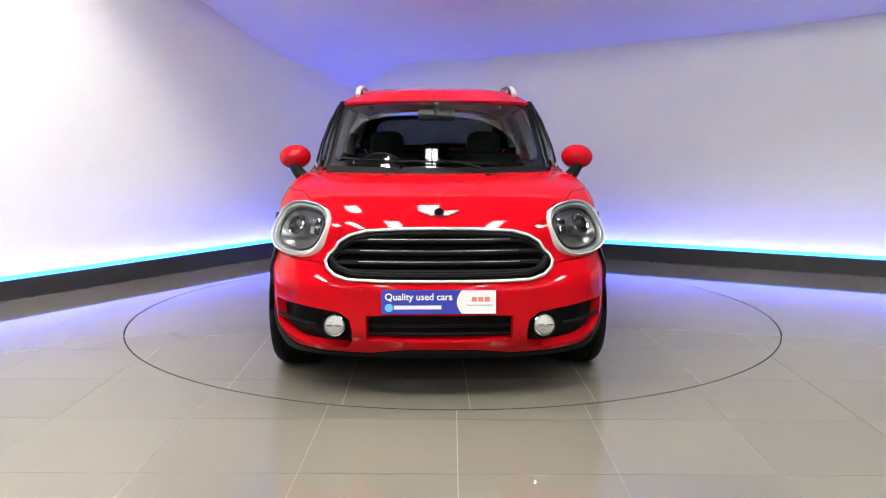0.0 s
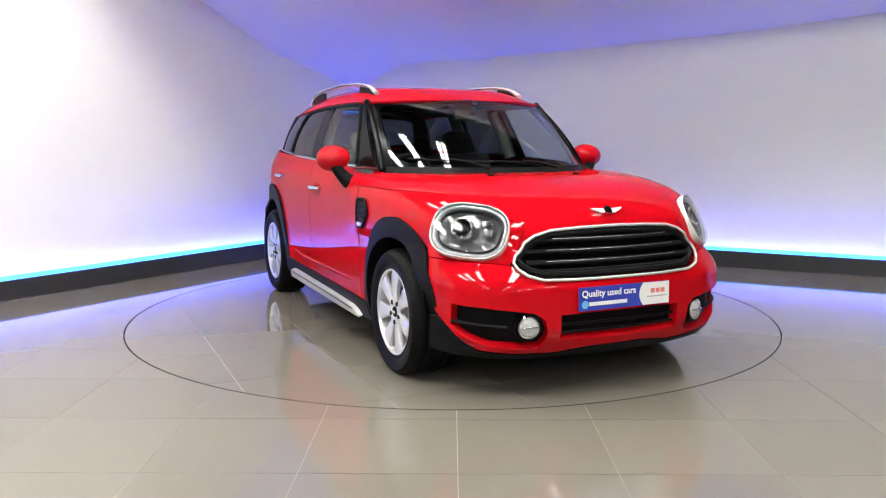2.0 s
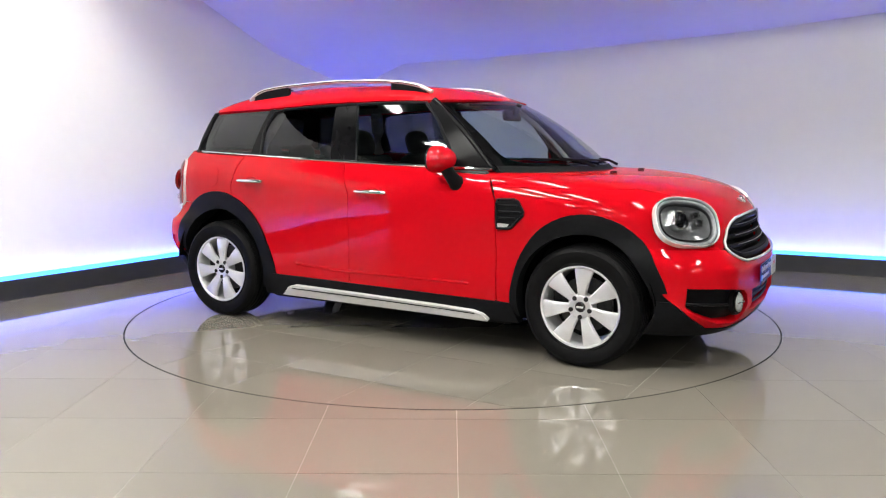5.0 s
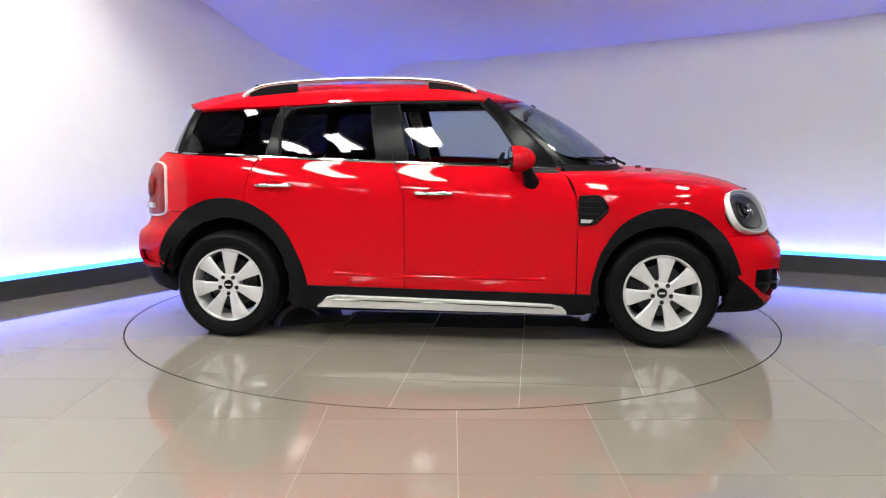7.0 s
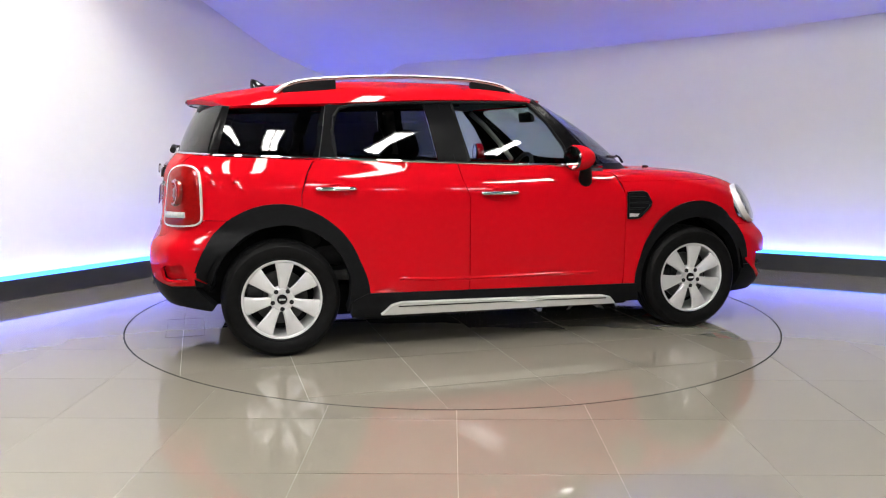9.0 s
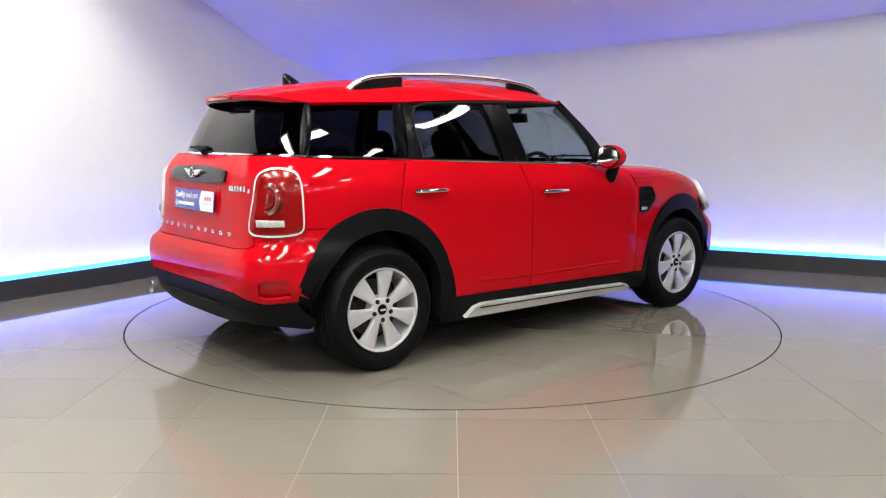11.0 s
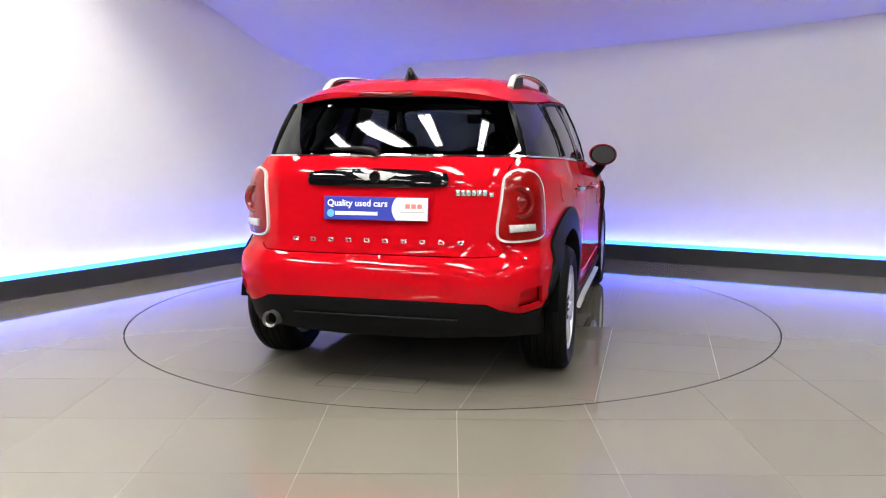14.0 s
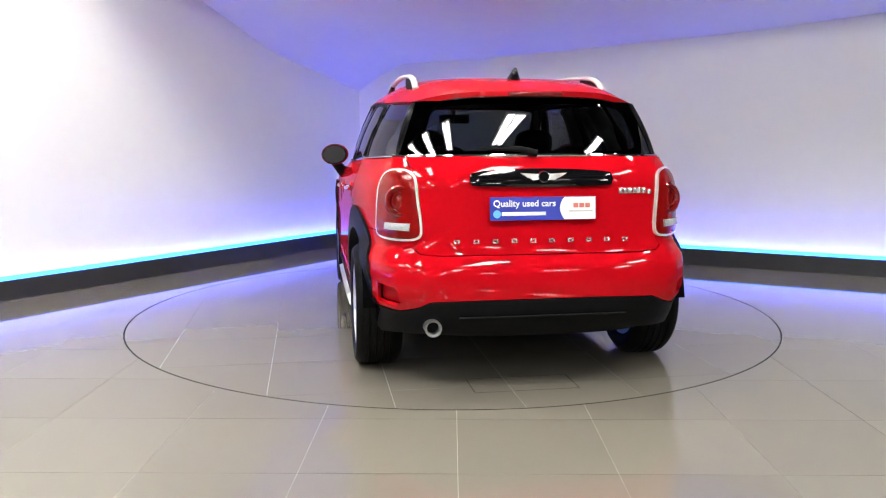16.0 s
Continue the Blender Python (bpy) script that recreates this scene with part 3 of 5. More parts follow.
def patch_bm(outer, fn, res=0.035, thick=0.012, off=0.0, holes=(), dome=0.0, mirror=False, back=False):
    """A patch of the skin fn within a 2D outline, with folded-in rims; dome lifts its middle."""
    loops = [densify(outer, res)] + [densify(h, res) for h in holes]
    polys = [np.array(l) for l in loops]
    lo, hi = polys[0].min(0), polys[0].max(0)
    gx, gy = np.meshgrid(np.arange(lo[0] + res * 0.5, hi[0], res), np.arange(lo[1] + res * 0.5, hi[1], res))
    g = np.stack([gx.ravel(), gy.ravel()], 1)
    ok = inside(g[:, 0], g[:, 1], polys[0]) if len(g) else np.zeros(0, bool)
    for h in polys[1:]:
        ok &= ~inside(g[:, 0], g[:, 1], h)
    g = g[ok]
    rim = np.concatenate(polys)
    if len(g):
        dist = np.min(np.hypot(g[:, None, 0] - rim[None, :, 0], g[:, None, 1] - rim[None, :, 1]), axis=1)
        g = g[dist > res * 0.45]
    pts, edges = [], []
    for l in loops:
        st = len(pts)
        pts += [Vector(q) for q in l]
        edges += [(st + i, st + (i + 1) % len(l)) for i in range(len(l))]
    nb = len(pts)
    pts += [Vector(q) for q in g.tolist()]
    vs, es, fs, *_ = delaunay_2d_cdt(pts, edges, [], 0, 1e-7)
    cs = np.array([[sum(vs[i][k] for i in f) / len(f) for k in (0, 1)] for f in fs])
    keep = inside(cs[:, 0], cs[:, 1], polys[0])
    for h in polys[1:]:
        keep &= ~inside(cs[:, 0], cs[:, 1], h)
    bm = bmesh.new()
    e = res * 0.05
    top, low = {}, {}
    flip = Vector((1, -1, 1)) if mirror else Vector((1, 1, 1))

    def place(i):
        if i in top:
            return
        a, b = vs[i]
        p = fn(a, b)
        n = (fn(a + e, b) - fn(a - e, b)).cross(fn(a, b + e) - fn(a, b - e))
        n = n.normalized() if n.length > 1e-12 else Vector((0, 0, 1))
        if n.dot(p - Vector((p.x * 0.7, 0, 0.75))) < 0:
            n = -n
        lift = off
        if dome:
            d = float(np.min(np.hypot(rim[:, 0] - a, rim[:, 1] - b)))
            r = 0.5 * float(min(hi - lo))
            lift += dome * math.sqrt(max(0.0, 1 - (1 - min(d / r, 1)) ** 2))
        top[i] = bm.verts.new((p + n * lift) * flip)
        low[i] = (p + n * (lift - thick)) * flip

    count = {}
    for f, k in zip(fs, keep):
        if not k:
            continue
        for i in f:
            place(i)
        try:
            face = bm.faces.new([top[i] for i in f])
        except ValueError:
            continue
        face.normal_update()
        c = face.calc_center_median()
        if face.normal.dot(c - Vector((c.x * 0.7, 0, 0.75))) < 0:
            face.normal_flip()
        for i in range(len(f)):
            key = tuple(sorted((f[i], f[(i + 1) % len(f)])))
            count[key] = count.get(key, 0) + 1
    lv = {}
    for (a, b), n in count.items():
        if n == 1:
            for i in (a, b):
                if i not in lv:
                    lv[i] = bm.verts.new(low[i])
            bm.faces.new((top[a], top[b], lv[b], lv[a]))
    if back:
        for i in top:
            if i not in lv:
                lv[i] = bm.verts.new(low[i])
        for f, k in zip(fs, keep):
            if k:
                try:
                    bm.faces.new([lv[i] for i in f])
                except ValueError:
                    pass
    bm.normal_update()
    return bm


def both(name, outer, fn, mat, parent, label="", **kw):
    """The patch on the right of the car, and its mirror image on the left."""
    return (part(name, patch_bm(outer, fn, **kw), mat, parent, label), part(name, patch_bm(outer, fn, mirror=True, **kw), mat, parent, label))


def tube_bm(points, r, n=10, flat=1.0, closed=False, cap=True):
    """A tube along points, of radius r (a number or one each); flat squeezes it in height."""
    pts = [Vector(q) for q in points]
    rs = r if isinstance(r, (list, tuple)) else [r] * len(pts)
    bm = bmesh.new()
    rings = []
    for i, q in enumerate(pts):
        a = pts[(i - 1) % len(pts)] if closed or i else pts[i]
        b = pts[(i + 1) % len(pts)] if closed or i < len(pts) - 1 else pts[i]
        d = (b - a).normalized()
        up = Vector((0, 0, 1)) if abs(d.z) < 0.9 else Vector((1, 0, 0))
        x = d.cross(up).normalized()
        y = x.cross(d).normalized()
        rings.append([bm.verts.new(q + (x * math.cos(2 * math.pi * k / n) + y * math.sin(2 * math.pi * k / n) * flat) * rs[i]) for k in range(n)])
    m = len(rings)
    for i in range(m if closed else m - 1):
        for k in range(n):
            bm.faces.new((rings[i][k], rings[i][(k + 1) % n], rings[(i + 1) % m][(k + 1) % n], rings[(i + 1) % m][k]))
    if cap and not closed:
        bm.faces.new(rings[0][::-1])
        bm.faces.new(rings[-1])
    bmesh.ops.recalc_face_normals(bm, faces=bm.faces[:])
    return bm


def lathe_bm(profile, n=64, axis="y", closed=False, cap=True):
    """Turns a profile of (radius, along) round an axis."""
    bm = bmesh.new()
    rings = []
    for r, h in profile:
        ring = []
        for k in range(n):
            c, s = r * math.cos(2 * math.pi * k / n), r * math.sin(2 * math.pi * k / n)
            ring.append(bm.verts.new((c, h, s) if axis == "y" else (h, c, s) if axis == "x" else (c, s, h)))
        rings.append(ring)
    m = len(rings)
    for i in range(m if closed else m - 1):
        for k in range(n):
            bm.faces.new((rings[i][k], rings[i][(k + 1) % n], rings[(i + 1) % m][(k + 1) % n], rings[(i + 1) % m][k]))
    if cap and not closed:
        for ring, (r, h) in ((rings[0], profile[0]), (rings[-1], profile[-1])):
            if r > 1e-5:
                bm.faces.new(ring)
    bmesh.ops.remove_doubles(bm, verts=bm.verts[:], dist=1e-6)
    bmesh.ops.recalc_face_normals(bm, faces=bm.faces[:])
    return bm


def moved(bm, m):
    bmesh.ops.transform(bm, matrix=m, verts=bm.verts[:])
    if m.determinant() < 0:
        bmesh.ops.reverse_faces(bm, faces=bm.faces[:])
    return bm


def joined(*bms):
    out = bmesh.new()
    for b in bms:
        me = bpy.data.meshes.new("tmp")
        b.to_mesh(me)
        b.free()
        out.from_mesh(me)
        bpy.data.meshes.remove(me)
    return out


def ellipse(cx, cy, rx, ry, n=40, power=2.0, a0=0.0, a1=360.0):
    out = []
    for k in range(n):
        t = radians(a0 + (a1 - a0) * k / n)
        c, s = math.cos(t), math.sin(t)
        out.append((cx + rx * math.copysign(abs(c) ** (2 / power), c), cy + ry * math.copysign(abs(s) ** (2 / power), s)))
    return out


def arch(cx, rows, z_end=None):
    """An arch line round a hub from (degrees, radius) rows, in (u, z)."""
    degs, rad = [r[0] for r in rows], [r[1] for r in rows]
    out = []
    n = 30
    for k in range(n + 1):
        d = degs[0] + (degs[-1] - degs[0]) * k / n
        r = float(np.interp(d, degs, rad))
        out.append((cx + r * math.cos(radians(d)), HUB_Z + r * math.sin(radians(d))))
    return out


ARCH_F = [(-6, 0.489), (14, 0.471), (31, 0.472), (50, 0.492), (65, 0.507), (82, 0.511), (100, 0.503), (119, 0.48), (137, 0.445), (159, 0.418), (186, 0.422)]
ARCH_R = [(-4, 0.517), (24, 0.495), (44, 0.513), (65, 0.53), (85, 0.547), (102, 0.549), (122, 0.538), (142, 0.512), (160, 0.502), (168, 0.498)]


# ---- the car: panels ----
car = tagged(new("car"), "bright red compact crossover car with black wheel arches on the turntable", "car")


def W(*rows):
    """An outline in (s, zeta) from rows of ('u' flank | 'f' nose | 'r' tail, place, height)."""
    out = []
    for kind, a, z in rows:
        zz = zeta_of(z) if kind in "uf" and z > 0.88 and not (kind == "u" and a < 0) else z
        out.append((su(a, zz) if kind == "u" else sf(a, zz) if kind == "f" else sr(a, z), zz))
    return out


# the headlights' place on the nose, and the openings for them
def frame_of(c, n, up=(0, 0, 1)):
    n = Vector(n).normalized()
    x = Vector(up).cross(n).normalized()
    y = n.cross(x)
    m = Matrix((x, y, n)).transposed().to_4x4()
    m.translation = c
    return m


HL_N = Vector((0.68, -0.58, 0.46)).normalized()
HL_C = wrap(sf(-0.692, 0.815), 0.815) - HL_N * 0.006
HL_RX, HL_RY = 0.190, 0.138
HL_M = frame_of(HL_C, HL_N) @ pose(0, 0, 0.002, 0, 0, -6)
lamp_hole = []
for ex, ey in ellipse(0, 0, HL_RX - 0.004, HL_RY - 0.004, 44, 2.7):
    q = HL_M @ Vector((ex, ey, 0))
    zz = zeta_of(q.z)
    best, lo_s, hi_s = None, 0.1, 1.7
    for _ in range(40):
        mid = (lo_s + hi_s) / 2
        p = wrap(mid, zz)
        if p.x * 0.68 + p.y * 0.73 > q.x * 0.68 + q.y * 0.73:
            lo_s = mid
        else:
            hi_s = mid
    lamp_hole.append(((lo_s + hi_s) / 2, zz))
lamp_hole_left = [(-a, b) for a, b in lamp_hole[::-1]]

GAP = 0.004
arch_f, arch_r = arch(AXLE, ARCH_F), arch(-AXLE, ARCH_R)
arch_f_in, arch_r_in = arch(AXLE, [(-14, 0.40), (30, 0.385), (80, 0.405), (130, 0.392), (194, 0.372)]), arch(-AXLE, [(-14, 0.39), (40, 0.42), (85, 0.43), (130, 0.405), (172, 0.395)])

def tucked(points, cx, k=0.94):
    """An arch line drawn in towards its hub, so that a panel reaches under the cladding."""
    return [(cx + (u - cx) * k, HUB_Z + (z - HUB_Z) * k) for u, z in points]


# flanks
front_door = [(-0.2075, 0.325), (0.80, 0.305), (0.826, 0.325), (0.830, 0.60), (0.820, 0.90), (0.74, belt(0.74) - 0.004), (0.4, belt(0.4) - 0.004), (0.0, belt(0) - 0.004),
              (-0.268, belt(-0.268) - 0.004), (-0.2475, 1.0), (-0.2075, 0.905)]
both("front_door", front_door, side_skin, M_RED, car, res=0.03)
af = [q for q in arch_r if q[0] > -1.185]
rear_door = [(-0.212, 0.332), (-0.212, 0.905), (-0.252, 1.0), (-0.276, belt(-0.276) - 0.004), (-0.7, belt(-0.7) - 0.004), (-1.125, belt(-1.125) - 0.004), (-1.167, 1.06), (-1.2085, 0.93), (-1.2085, 0.846)] + \
            tucked(af[::-1], -AXLE)
both("rear_door", rear_door, side_skin, M_RED, car, res=0.03)

bump_seam = 0.672
wing_rows = [("u", 0.834, 0.31), ("u", 0.93, 0.31)] + [("u", u, z) for u, z in tucked([q for q in arch_f[::-1] if q[1] > 0.31 and not (q[0] > AXLE and q[1] < bump_seam + 0.02)], AXLE)] + \
            [("u", 1.655, bump_seam + 0.003), ("u", 1.72, bump_seam + 0.003), ("u", 1.80, bump_seam + 0.002), ("f", -0.62, 0.667), ("f", -0.555, 0.66), ("f", -0.50, 0.75), ("f", -0.46, 0.83)]
wing = W(*wing_rows) + [(su(1.0 + 0.04, 1.0) - 0.12 * k, 1.0) for k in (6.2, 4.5, 3)] + [(su(u, 1.0), 1.0) for u in (1.2, 1.0, 0.80)] + W(*[("u", float(np.interp(z, [0.31, 0.60, 0.90, 0.97], [0.832, 0.834, 0.824, 0.805])), float(z)) for z in np.linspace(0.96, 0.33, 22)])
part("front_wing", patch_bm(wing, wrap, res=0.03, holes=[lamp_hole]), M_RED, car)
part("front_wing", patch_bm(wing, wrap, res=0.03, holes=[lamp_hole], mirror=True), M_RED, car)

# the bonnet with the nose round the grille
GRILLE = [("f", -0.536, 0.668), ("f", -0.52, 0.70), ("f", -0.473, 0.757), ("f", -0.42, 0.79), ("f", -0.34, 0.812), ("f", -0.18, 0.822), ("f", 0.0, 0.825)]
GRILLE_LOW = [("f", 0.0, 0.588), ("f", -0.25, 0.588), ("f", -0.42, 0.592), ("f", -0.49, 0.612), ("f", -0.525, 0.64)]
grille_poly = W(*(GRILLE[:-1] + [("f", 0.0, 0.825)] + [(k, -a, z) for k, a, z in GRILLE[:-1][::-1]] + [(k, -a, z) for k, a, z in GRILLE_LOW[:0:-1]] + GRILLE_LOW))


def grown(poly, d):
    """An outline moved outwards by d (inwards if negative)."""
    p = np.array(poly)
    area = 0.5 * np.sum(p[:, 0] * np.roll(p[:, 1], -1) - np.roll(p[:, 0], -1) * p[:, 1])
    t = np.roll(p, -1, 0) - np.roll(p, 1, 0)
    t /= np.linalg.norm(t, axis=1)[:, None] + 1e-12
    n = np.stack([t[:, 1], -t[:, 0]], 1) * (1 if area > 0 else -1)
    return [tuple(q) for q in (p + n * d)]


hood_half = [(sf(-0.458, 0.83), 0.832), (sf(-0.496, 0.75), 0.752), (sf(-0.548, 0.665), 0.668)]
hood_outer = [(su(1.04, 1.0) - 0.12 * k, 1.004) for k in (6.2, 4.5, 3)]
hood_side = hood_half[::-1] + hood_outer + [(su(u, 1.0), 1.004) for u in (1.2, 1.0, 0.80)]
hood_top = [(su(0.735, 1.2), 1.20), (su(0.735, 1.31), 1.31)] + [(su(0.735, 1.31) * k, 1.315) for k in (0.8, 0.6, 0.4, 0.2)]
right = hood_side + hood_top
grille_top = W(*(GRILLE[:-1] + [("f", 0.0, 0.825)] + [(k, -a, z) for k, a, z in GRILLE[:-1][::-1]]))
hood = right + [(0.0, 1.315)] + [(-a, b) for a, b in right[::-1]] + [(a, b) for a, b in grille_top[::-1]]
part("bonnet", patch_bm(hood, wrap, res=0.028, holes=[lamp_hole, lamp_hole_left]), M_RED, car)

# front bumper with its openings
LOW = [("f", -0.79, 0.315), ("f", -0.70, 0.258), ("f", -0.55, 0.238), ("f", -0.40, 0.234), ("f", -0.34, 0.232), ("f", -0.15, 0.255), ("f", 0.0, 0.256)]
bump_right = [("u", 1.815, 0.40), ("u", 1.78, 0.43), ("u", 1.735, 0.55), ("u", 1.64, bump_seam), ("u", 1.72, bump_seam), ("u", 1.80, bump_seam), ("f", -0.62, 0.663), ("f", -0.545, 0.656)]
bump_poly = W(*bump_right) + W(*[("f", a, z) for _, a, z in GRILLE_LOW[::-1]]) 
low_right = W(("u", 1.90, 0.325), *LOW[1:-1])
half = bump_poly[:-1] + [(0.0, 0.588)]
bumper = half + [(-a, b) for a, b in half[:-1][::-1]] + [(-a, b) for a, b in low_right] + [(0.0, 0.256)] + low_right[::-1]
fog_mouth = W(("f", -0.80, 0.475), ("f", -0.70, 0.470), ("f", -0.56, 0.452), ("f", -0.47, 0.438), ("f", -0.425, 0.405), ("f", -0.412, 0.35), ("f", -0.415, 0.295), ("f", -0.435, 0.264), ("f", -0.50, 0.260), ("f", -0.66, 0.278), ("f", -0.765, 0.328), ("f", -0.80, 0.375))
intake = W(("f", -0.345, 0.425), ("f", -0.2, 0.43), ("f", 0.2, 0.43), ("f", 0.345, 0.425), ("f", 0.342, 0.305), ("f", 0.2, 0.298), ("f", -0.2, 0.298), ("f", -0.342, 0.305))
front_bumper = part("front_bumper", patch_bm(bumper, wrap, res=0.026, thick=0.05, holes=[fog_mouth, [(-a, b) for a, b in fog_mouth[::-1]], intake]), M_RED, car)
lip = W(("u", 1.66, 0.215), ("u", 1.80, 0.215), ("f", -0.66, 0.212), ("f", -0.4, 0.205), ("f", 0.0, 0.205))
lip_low = lip + [(-a, b) for a, b in lip[:-1][::-1]]
lip_top = [(a, b - 0.004) for a, b in low_right]
lip_poly = lip_low + [(-a, b) for a, b in W(("u", 1.74, 0.40), ("u", 1.81, 0.40))] + [(-a, b) for a, b in lip_top] + [(0.0, 0.252)] + lip_top[::-1] + W(("u", 1.81, 0.40), ("u", 1.74, 0.40))
part("front_lip", patch_bm(lip_poly, wrap, res=0.04, off=0.004, thick=0.03), M_CLAD, car, "black plastic chin spoiler")


for poly in (fog_mouth, [(-a, b) for a, b in fog_mouth[::-1]]):
    mouth = part("fog_lamp_surround", patch_bm(grown(poly, 0.004), wrap, res=0.03, off=-0.045, thick=0.01), M_CLAD, front_bumper, "recessed black fog lamp surround")
for sg in (1, -1):
    bar = W(*[("f", -0.79 + 0.04 * k, 0.392 - 0.004 * k) for k in range(6)])
    pts = [wrap(sg * a, b) + Vector((-0.028, 0, 0)) for a, b in bar]
    part("slat", tube_bm(pts, 0.012, 8, 0.6), M_CLAD, front_bumper)
part("intake_mesh", patch_bm(grown(intake, 0.004), wrap, res=0.04, off=-0.05, thick=0.01), M_DARK, front_bumper, "black lower intake")
for zz in (0.335, 0.375):
    part("slat", tube_bm([wrap(sf(v, zz), zz) + Vector((-0.03, 0, 0)) for v in np.linspace(-0.335, 0.335, 13)], 0.007, 8), M_CLAD, front_bumper)
for sg in (1, -1):
    c = wrap(sg * sf(-0.492, 0.372), 0.372) + Vector((-0.035, 0, 0))
    m = Matrix.Translation(c) @ pose(0, 0, 0, 0, -4, -14 * sg)
    fog = part("fog_lamp", moved(lathe_bm([(0.0, 0.004), (0.040, 0.004), (0.048, 0.024), (0.054, 0.022), (0.054, -0.02), (0.0, -0.02)], 36, "x"), m), M_CHROME, front_bumper, "round chrome fog lamp")
    part("lens", moved(lathe_bm([(0.0, 0.034), (0.025, 0.031), (0.042, 0.022), (0.045, 0.014), (0.0, 0.014)], 32, "x"), m), M_WHITELENS, fog)
    part("louvre", moved(box_bm(0.030, -0.038, -0.003, 0.037, 0.038, 0.003, 0.001), m), M_CHROME, fog)
    part("ring", moved(lathe_bm([(0.055, 0.0), (0.066, 0.016), (0.072, -0.01), (0.055, -0.02)], 36, "x", closed=True), m), M_CLAD, front_bumper)

# grille
grille = part("grille", patch_bm(grown(grille_poly, 0.006), wrap, res=0.04, off=-0.05, thick=0.01), M_DARK, car, "black radiator grille in a chrome frame")
outline = densify(grille_poly, 0.02)
part("chrome_frame", tube_bm([wrap(a, b) + Vector((0.009, 0.006 * (1 if wrap(a, b).y > 0 else -1) * min(abs(wrap(a, b).y) / 0.45, 1), 0.002)) for a, b in outline], 0.0070, 10, closed=True), M_SILVER, grille)
inner_frame = densify(grown(grille_poly, -0.022), 0.02)
part("inner_frame", tube_bm([wrap(a, b) + Vector((-0.012, 0, 0)) for a, b in inner_frame], 0.018, 8, closed=True), M_CLAD, grille)
for k, (zz, hv) in enumerate(((0.765, 0.42), (0.712, 0.47), (0.662, 0.475), (0.622, 0.45))):
    pts = [wrap(sf(v, zz), zz) + Vector((-0.018, 0, 0)) for v in np.linspace(-hv, hv, 21)]
    slat = part("slat", tube_bm(pts, 0.021, 10, 0.65), M_DARK, grille)
    if k < 3:
        part("bright_edge", tube_bm([q + Vector((0.016, 0, 0.010)) for q in pts[2:-2]], 0.0016, 6), M_STEEL, slat)

def arch_skin(u, z):
    """The flank, tucked in towards the sills for the feet of the arches."""
    return side_skin(u, z) + Vector((0, (0.012 + 0.020 * ease(u, 1.45, 1.65)) * ease(0.60 - z, 0.0, 0.28) + 0.022 * ease(-u, 1.58, 1.80) * ease(0.62 - z, 0.0, 0.2), 0))


# cladding: arches, sills
both("wheel_arch", arch_f + arch_f_in[::-1], arch_skin, M_CLAD, car, "black plastic wheel arch", res=0.03, off=0.018, thick=0.09)
both("wheel_arch", arch_r + arch_r_in[::-1], arch_skin, M_CLAD, car, "black plastic wheel arch", res=0.03, off=0.016, thick=0.09)
both("sill", [(-0.84, 0.345), (0.0, 0.332), (0.925, 0.318), (0.96, 0.20), (0.0, 0.19), (-0.93, 0.20), (-0.935, 0.30)], side_skin, M_CLAD, car, "black plastic sill", res=0.04, off=0.010, thick=0.06)
for sg in (-1, 1):
    top = [(-0.74, 0.236), (-0.70, 0.275), (-0.64, 0.290), (-0.2, 0.282), (0.4, 0.269), (0.68, 0.259), (0.745, 0.243), (0.775, 0.215)]
    bot = [(-0.76, 0.222), (-0.2, 0.216), (0.4, 0.211), (0.775, 0.208)]
    f = lambda u, z: side_skin(u, z)
    bar = patch_bm(top + bot[::-1], f, res=0.025, off=0.038, thick=0.06, mirror=sg > 0)
    part("sill_bar", bar, M_SILVER, car, "satin silver side step trim")
    part("groove", tube_bm([Vector((u, (side_skin(u, z).y - 0.043) * (-sg), z)) for u, z in ((-0.66, 0.262), (-0.2, 0.256), (0.4, 0.245), (0.70, 0.236))], 0.0035, 6), M_GLOSSBLACK, car)
    # small lower door crease trim reads as a soft ridge
    ridge = [side_skin(u, 0.408 + 0.02 * ease(-u, 0.3, 0.75) + 0.0) for u in np.linspace(-0.70, 0.70, 24)]
    part("door_ridge", tube_bm([Vector((q.x, (q.y + 0.016) * (-sg), q.z)) for q in ridge], [0.004] + [0.020] * 22 + [0.004], 10, 0.9), M_RED, car)

# rear quarters, tail
q_edge = [("u", -1.213, 0.93), ("u", -1.173, 1.06), ("u", -1.133, belt(-1.133) - 0.004)]
arch_rear = [q for q in arch_r if q[0] < -1.19 and q[1] > 0.795]
quarter = W(*q_edge) + W(*[("u", u, belt(u) - 0.004) for u in (-1.3, -1.5, -1.66)]) + W(("r", -0.66, 1.155), ("r", -0.632, 1.10), ("r", -0.60, 0.90), ("r", -0.60, 0.79)) + \
          W(("u", -1.85, 0.795)) + W(*[("u", u, z) for u, z in tucked([q for q in arch_rear[::-1] if q[0] < -1.23], -AXLE)], ("u", -1.213, 0.846))
part("rear_quarter", patch_bm(quarter, wrap, res=0.03), M_RED, car)
part("rear_quarter", patch_bm(quarter, wrap, res=0.03, mirror=True), M_RED, car)
hatch_r = [("r", -0.628, 1.10), ("r", -0.596, 0.90), ("r", -0.596, 0.79), ("r", -0.625, 0.715), ("r", -0.60, 0.695), ("r", -0.5, 0.688)]
hatch_half = W(("r", -0.655, 1.158), *hatch_r)
tail = lambda poly: [(2 * S_END - a, b) for a, b in poly]
hatch_poly = hatch_half + tail(hatch_half)[::-1] 
hatch = part("tailgate", patch_bm(hatch_poly, wrap, res=0.028), M_RED, car)
